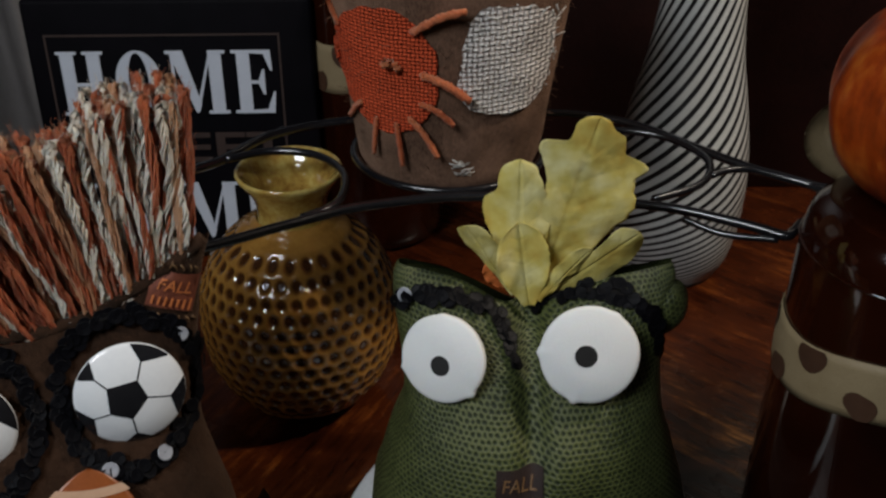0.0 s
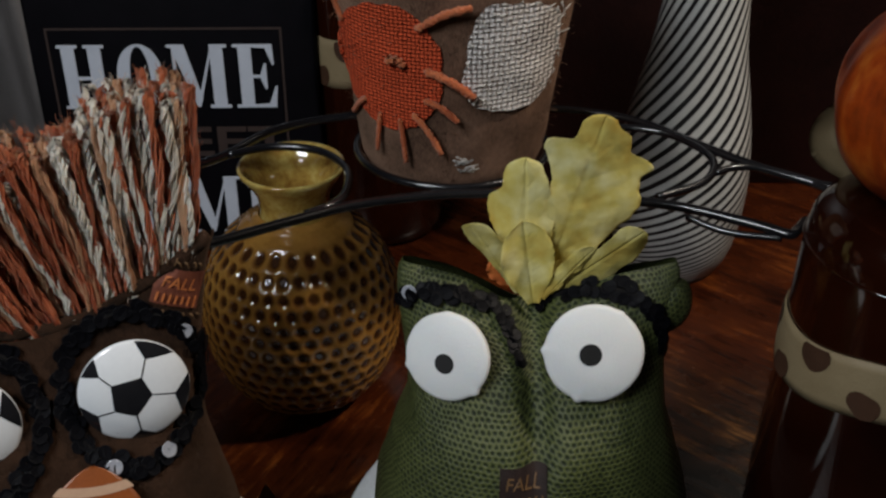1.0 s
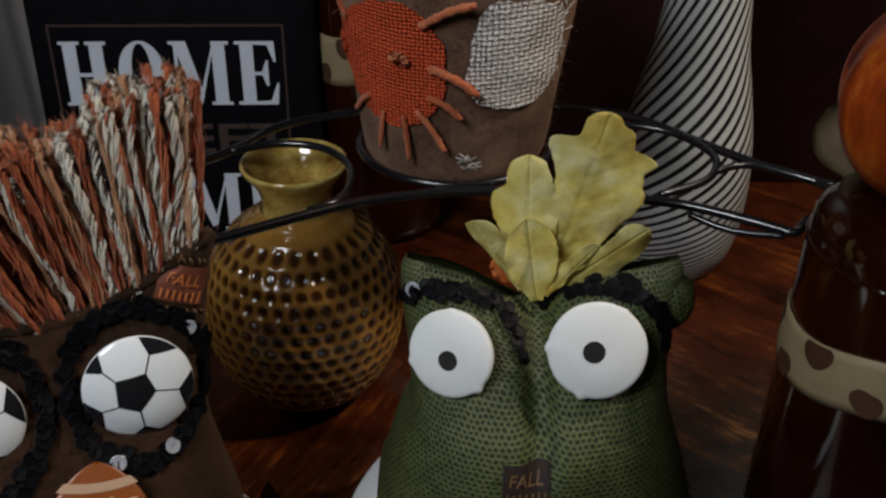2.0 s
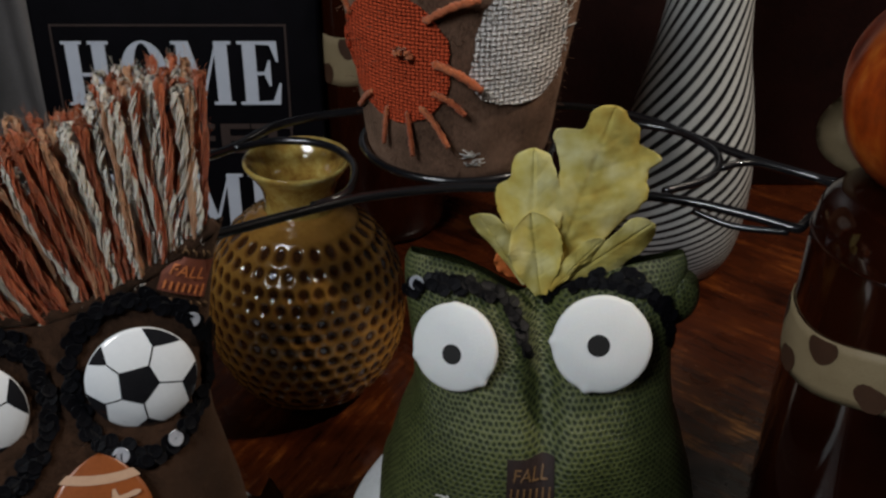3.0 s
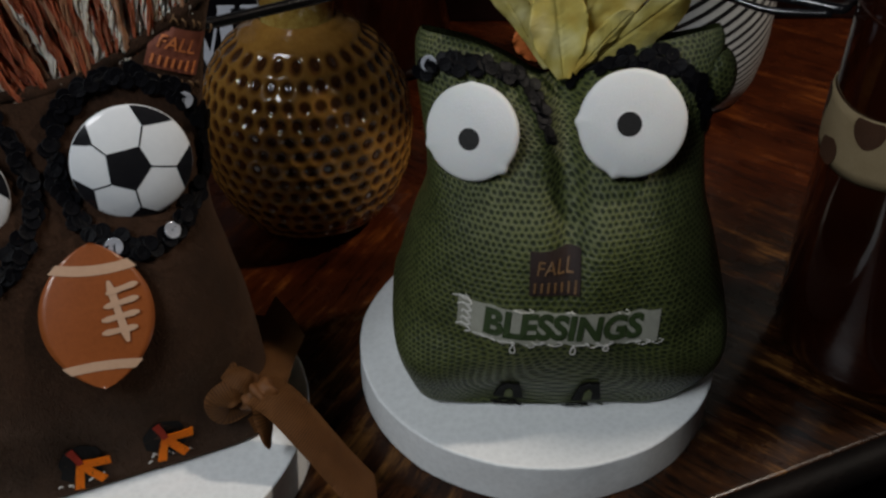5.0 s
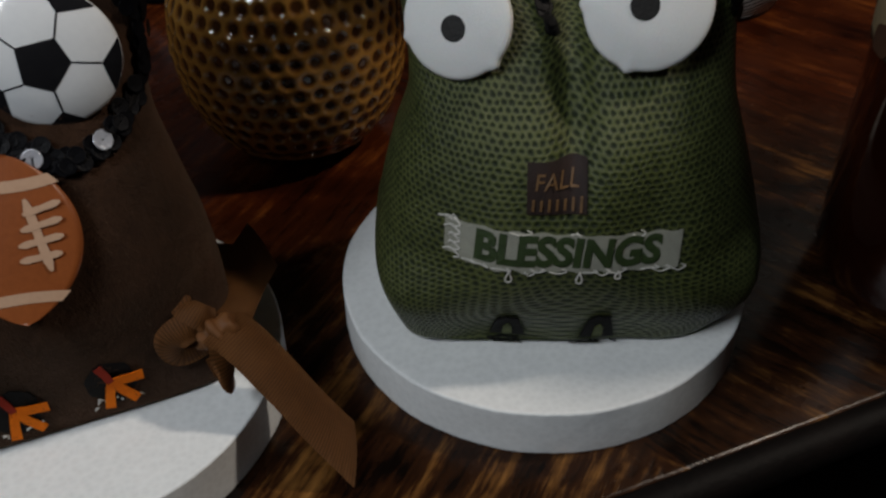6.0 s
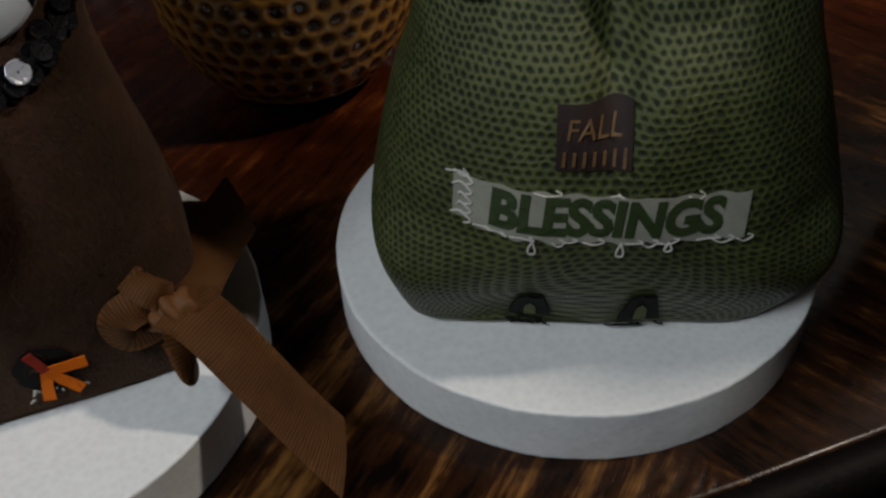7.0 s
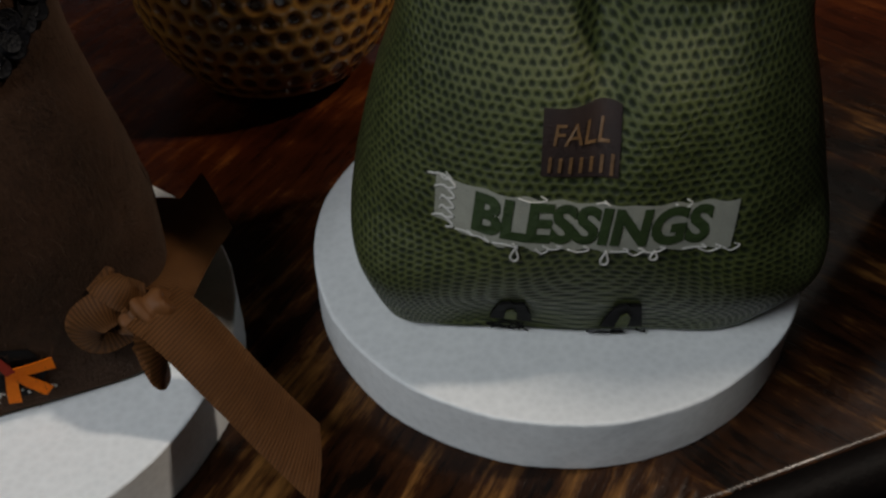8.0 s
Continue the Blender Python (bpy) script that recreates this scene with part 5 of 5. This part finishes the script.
    for (x0, z0), (x1, z1), r in rays:
        line = []
        for i in range(15):
            f = i / 14
            x, zz = x0 + (x1 - x0) * f, z0 + (z1 - z0) * f + 0.002 * math.sin(f * math.pi)
            hit = tree.ray_cast(Vector((x, -1, zz)), Vector((0, 1, 0)))[0]
            line.append(Vector((x, (hit.y if hit else line[-1].y + 0.001) - 0.0022 - 0.003 * f, zz)))
        part("yarn_ray", ply(line, r * 0.85, 5), YARN_ORANGE, red, "orange yarn ray")
    bm = bmesh.new()
    for k in range(420):
        a = rnd.uniform(math.pi * 1.02, math.pi * 1.98)
        zz = rnd.uniform(0.15, 0.255)
        r = 0.0445 + (zz - 0.15) * 0.14
        base = Vector((r * math.cos(a), r * math.sin(a), zz))
        tip = base * (1 + rnd.uniform(0.01, 0.05)) + Vector((rnd.uniform(-0.004, 0.004), 0, rnd.uniform(-0.004, 0.004)))
        tip.z = zz + rnd.uniform(-0.004, 0.004)
        tube([base, (base + tip) / 2 + Vector((0, -0.0006, 0.0006)), tip], 0.00010, 3, bm)
    tagged(part("felt_fuzz", bm, POT_FELT, ob, "loose felt fibres"), kind="stuff")


felt_pot()


# ---------------------------------------------------------------- sign
def serif_letter(ch):
    """Outlines of a stencil-like slab letter, in units of its height: lists of (x, z)."""
    def rect(x0, z0, x1, z1):
        return [(x0, z0), (x1, z0), (x1, z1), (x0, z1)]

    def stem(x0, x1, slab_w=0.07, t=0.045):
        return [rect(x0, t * 0.7, x1, 1 - t * 0.7), rect(x0 - slab_w, 0, x1 + slab_w, t), rect(x0 - slab_w, 1 - t, x1 + slab_w, 1)]
    if ch == "H":
        return stem(0.10, 0.36) + stem(0.62, 0.88) + [rect(0.36, 0.46, 0.62, 0.51)], 1.0
    if ch == "O":
        out = []
        for sgn in (-1, 1):
            pts = []
            for k in range(17):
                a = -math.pi / 2 + math.pi * k / 16
                pts.append((0.5 + sgn * 0.46 * math.cos(a), 0.5 + 0.51 * math.sin(a)))
            for k in range(17):
                a = math.pi / 2 - math.pi * k / 16
                pts.append((0.5 + sgn * 0.20 * math.cos(a), 0.5 + 0.475 * math.sin(a)))
            out.append(pts)
        return out, 0.98
    if ch == "M":
        return [rect(0.09, 0.03, 0.15, 0.97), rect(0.0, 0, 0.25, 0.045), [(0.0, 1.0), (0.0, 0.955), (0.08, 0.955), (0.50, 0.02), (0.56, 0.02), (0.62, 0.15), (0.34, 1.0)],
                [(0.56, 0.02), (0.90, 0.97), (0.86, 0.97), (0.52, 0.10)], rect(0.84, 0.03, 1.10, 0.97), rect(0.76, 0, 1.18, 0.045), rect(0.84, 0.955, 1.18, 1.0)], 1.2
    if ch == "E":
        return [rect(0.10, 0.03, 0.36, 0.97), [(0.0, 0.0), (0.80, 0.0), (0.84, 0.34), (0.80, 0.34), (0.66, 0.06), (0.36, 0.045), (0.0, 0.045)],
                [(0.0, 1.0), (0.0, 0.955), (0.36, 0.955), (0.64, 0.94), (0.76, 0.68), (0.80, 0.68), (0.78, 1.0)], rect(0.36, 0.475, 0.52, 0.52),
                [(0.50, 0.50), (0.60, 0.30), (0.64, 0.30), (0.64, 0.70), (0.60, 0.70)]], 0.88
    return [], 0.5


def word_sign():
    lean = 4.0
    ob = thing("word_sign", pose(-0.203, 0.268, 0.001, -lean, 0, 2), "black wooden sign with white serif words", "sign")
    w, h, d = 0.182, 0.181, 0.018
    bm = bmesh.new()
    bmesh.ops.create_cube(bm, size=1.0)
    for v in bm.verts:
        v.co = (v.co.x * w, (v.co.y + 0.5) * d, (v.co.z + 0.5) * h)
    bmesh.ops.bevel(bm, geom=[e for e in bm.edges], offset=0.003, segments=3, profile=0.5, affect="EDGES")
    part("board", bm, SIGN_BLACK, ob)
    # thin painted border
    x0, x1, z0, z1 = -0.0790, 0.0695, 0.008, 0.1590
    for a, b, c, e in ((x0, z1 - 0.0013, x1, z1), (x0, z0, x1, z0 + 0.0013), (x0, z0 + 0.0013, x0 + 0.0013, z1 - 0.0013), (x1 - 0.0013, z0 + 0.0013, x1, z1 - 0.0013)):
        part("border", slab([(a, b), (c, b), (c, e), (a, e)], 0.0005), SIGN_BROWN, ob, smooth=False)

    def word(text, zb, size, wide, mat, label):
        total = sum(serif_letter(ch)[1] for ch in text) + 0.10 * (len(text) - 1)
        k = wide / (total * size)
        x = -wide / 2 - 0.0042
        for ch in text:
            bm = bmesh.new()
            polys, adv = serif_letter(ch)
            for i, poly in enumerate(polys):
                slab([(x + px * size * k, zb + pz * size) for px, pz in poly], 0.0008 + 0.00005 * i, bm)
            x += (adv + 0.10) * size * k
            part("letter", bm, mat, ob, label, smooth=False)
    word("HOME", 0.1062, 0.0420, 0.140, SIGN_WHITE, "white serif letter")
    word("HOME", 0.0150, 0.0420, 0.140, SIGN_WHITE, "white serif letter")
    bm = lettering("SWEET", 0.034, 0.0006)
    for v in bm.verts:
        v.co = (v.co.x * 1.35 - 0.001, -0.0008, v.co.z * 0.85 + 0.0815)
    for one in pieces(bm):
        part("letter", one, SIGN_BROWN, ob, "dim brown letter", smooth=False)


word_sign()


# ---------------------------------------------------------------- amber jars with spotted ribbon
def amber_jar(x, y, label, turn=0.0):
    ob = thing("amber_jar", pose(x, y, 0, 0, 0, turn), label, "jar", "amber jars")
    prof = [(0.0, 0.0), (0.036, 0.0), (0.042, 0.003), (0.0445, 0.010), (0.0450, 0.03), (0.0450, 0.06), (0.0450, 0.10), (0.0450, 0.130), (0.0450, 0.150), (0.0448, 0.163), (0.0435, 0.171), (0.0405, 0.176), (0.0370, 0.1795), (0.0340, 0.181), (0.0270, 0.181), (0.0, 0.181)]
    part("body", lathe(prof, 96), GLASS, ob, "dark amber glass body")
    part("shoulder_ring", tube([Vector((0.0449 * math.cos(a), 0.0449 * math.sin(a), 0.161)) for a in [k * math.tau / 64 for k in range(65)]], 0.0008, 6), GLASS, ob)

    def band(s, t):
        a = s * math.tau
        z = 0.1035 + 0.027 * t + 0.006 * math.sin(a * 1.0 + 2.4) + 0.0010 * math.sin(a * 5)
        r = 0.0453 + 0.0006 * math.sin(t * math.pi)
        return Vector((r * math.cos(a), r * math.sin(a), z))
    bm = sheet(band, 96, 6, True)
    bmesh.ops.recalc_face_normals(bm, faces=bm.faces)
    bmesh.ops.solidify(bm, geom=bm.faces[:], thickness=-0.0006)
    rib = part("ribbon", bm, PAPER, ob, "cream ribbon printed with brown spots")
    rnd = random.Random(17)
    for k in range(14):
        a0 = k * math.tau / 14 + rnd.uniform(-0.08, 0.08)
        up = (0.20 if k % 2 else 0.75) + rnd.uniform(-0.06, 0.06)
        bm = bmesh.new()
        pts = []
        rx, rz = rnd.uniform(0.0058, 0.0078), rnd.uniform(0.0060, 0.0080)
        for j in range(20):
            b = j * math.tau / 20
            e = 1 + 0.18 * math.sin(2 * b + k) + 0.08 * math.sin(3 * b)
            pts.append((rx * e * math.cos(b), rz * e * math.sin(b)))
        centre = bm.verts.new((0, 0, 0))
        ringv = [bm.verts.new((px, 0, pz)) for px, pz in pts]
        for j in range(20):
            bm.faces.new((centre, ringv[j], ringv[(j + 1) % 20]))
        for v in bm.verts:
            a = a0 + v.co.x / 0.046
            lo = 0.1035 + 0.006 * math.sin(a + 2.4) + 0.0010 * math.sin(a * 5)
            zz = min(max(lo + 0.027 * up + v.co.z, lo + 0.0003), lo + 0.0267)
            v.co = (0.0467 * math.cos(a), 0.0467 * math.sin(a), zz)
        bmesh.ops.recalc_face_normals(bm, faces=bm.faces)
        for f in bm.faces:
            if f.normal.dot(Vector((math.cos(a0), math.sin(a0), 0))) < 0:
                f.normal_flip()
        part("spot", bm, PAPER_SPOT, rib)
    return ob


jar = amber_jar(0.1575, 0.012, "dark amber glass jar with a cream spotted ribbon")
part("bow_loop", strip([(-0.016, 0.020, 0.1830), (-0.024, 0.026, 0.1845), (-0.033, 0.029, 0.1900), (-0.035, 0.031, 0.1990), (-0.028, 0.031, 0.2075), (-0.016, 0.029, 0.2090)], (0.1, 1, 0.2), 0.0150, 0.25), PAPER, jar, "plain cream ribbon loop")
amber_jar(-0.075, 0.316, "taller dark amber jar behind the felt pot", 40).scale = (1, 1, 1.20)


def pumpkin():
    ob = thing("ceramic_pumpkin", pose(0.1605, 0.010, 0.1805), "mottled orange glazed pumpkin standing on the amber jar", "pumpkin")

    def at(s, t):
        a = s * math.tau
        ph = math.pi * (t - 0.5)
        rib = 1 - 0.055 * abs(math.cos(a * 4.5)) ** 3 * math.cos(ph)
        r = 0.0505 * math.cos(ph) ** 0.85 * rib
        z = 0.041 + 0.041 * math.sin(ph) - 0.006 * math.exp(-(r / 0.012) ** 2) * math.copysign(1, ph)
        return Vector((r * math.cos(a), r * math.sin(a), z))
    bm = sheet(at, 144, 48, True)
    bmesh.ops.recalc_face_normals(bm, faces=bm.faces)
    for v in bm.verts:
        v.co += v.co.normalized() * noise.noise(v.co * 60) * 0.0008
    part("body", bm, PUMPKIN, ob)
    part("stem", tube(smooth_line([(0, 0, 0.072), (0.002, 0, 0.085), (0.008, 0.002, 0.094)], 6), lambda t: 0.006 - 0.002 * t, 10), TAG_BROWN, ob, "brown stem")


pumpkin()
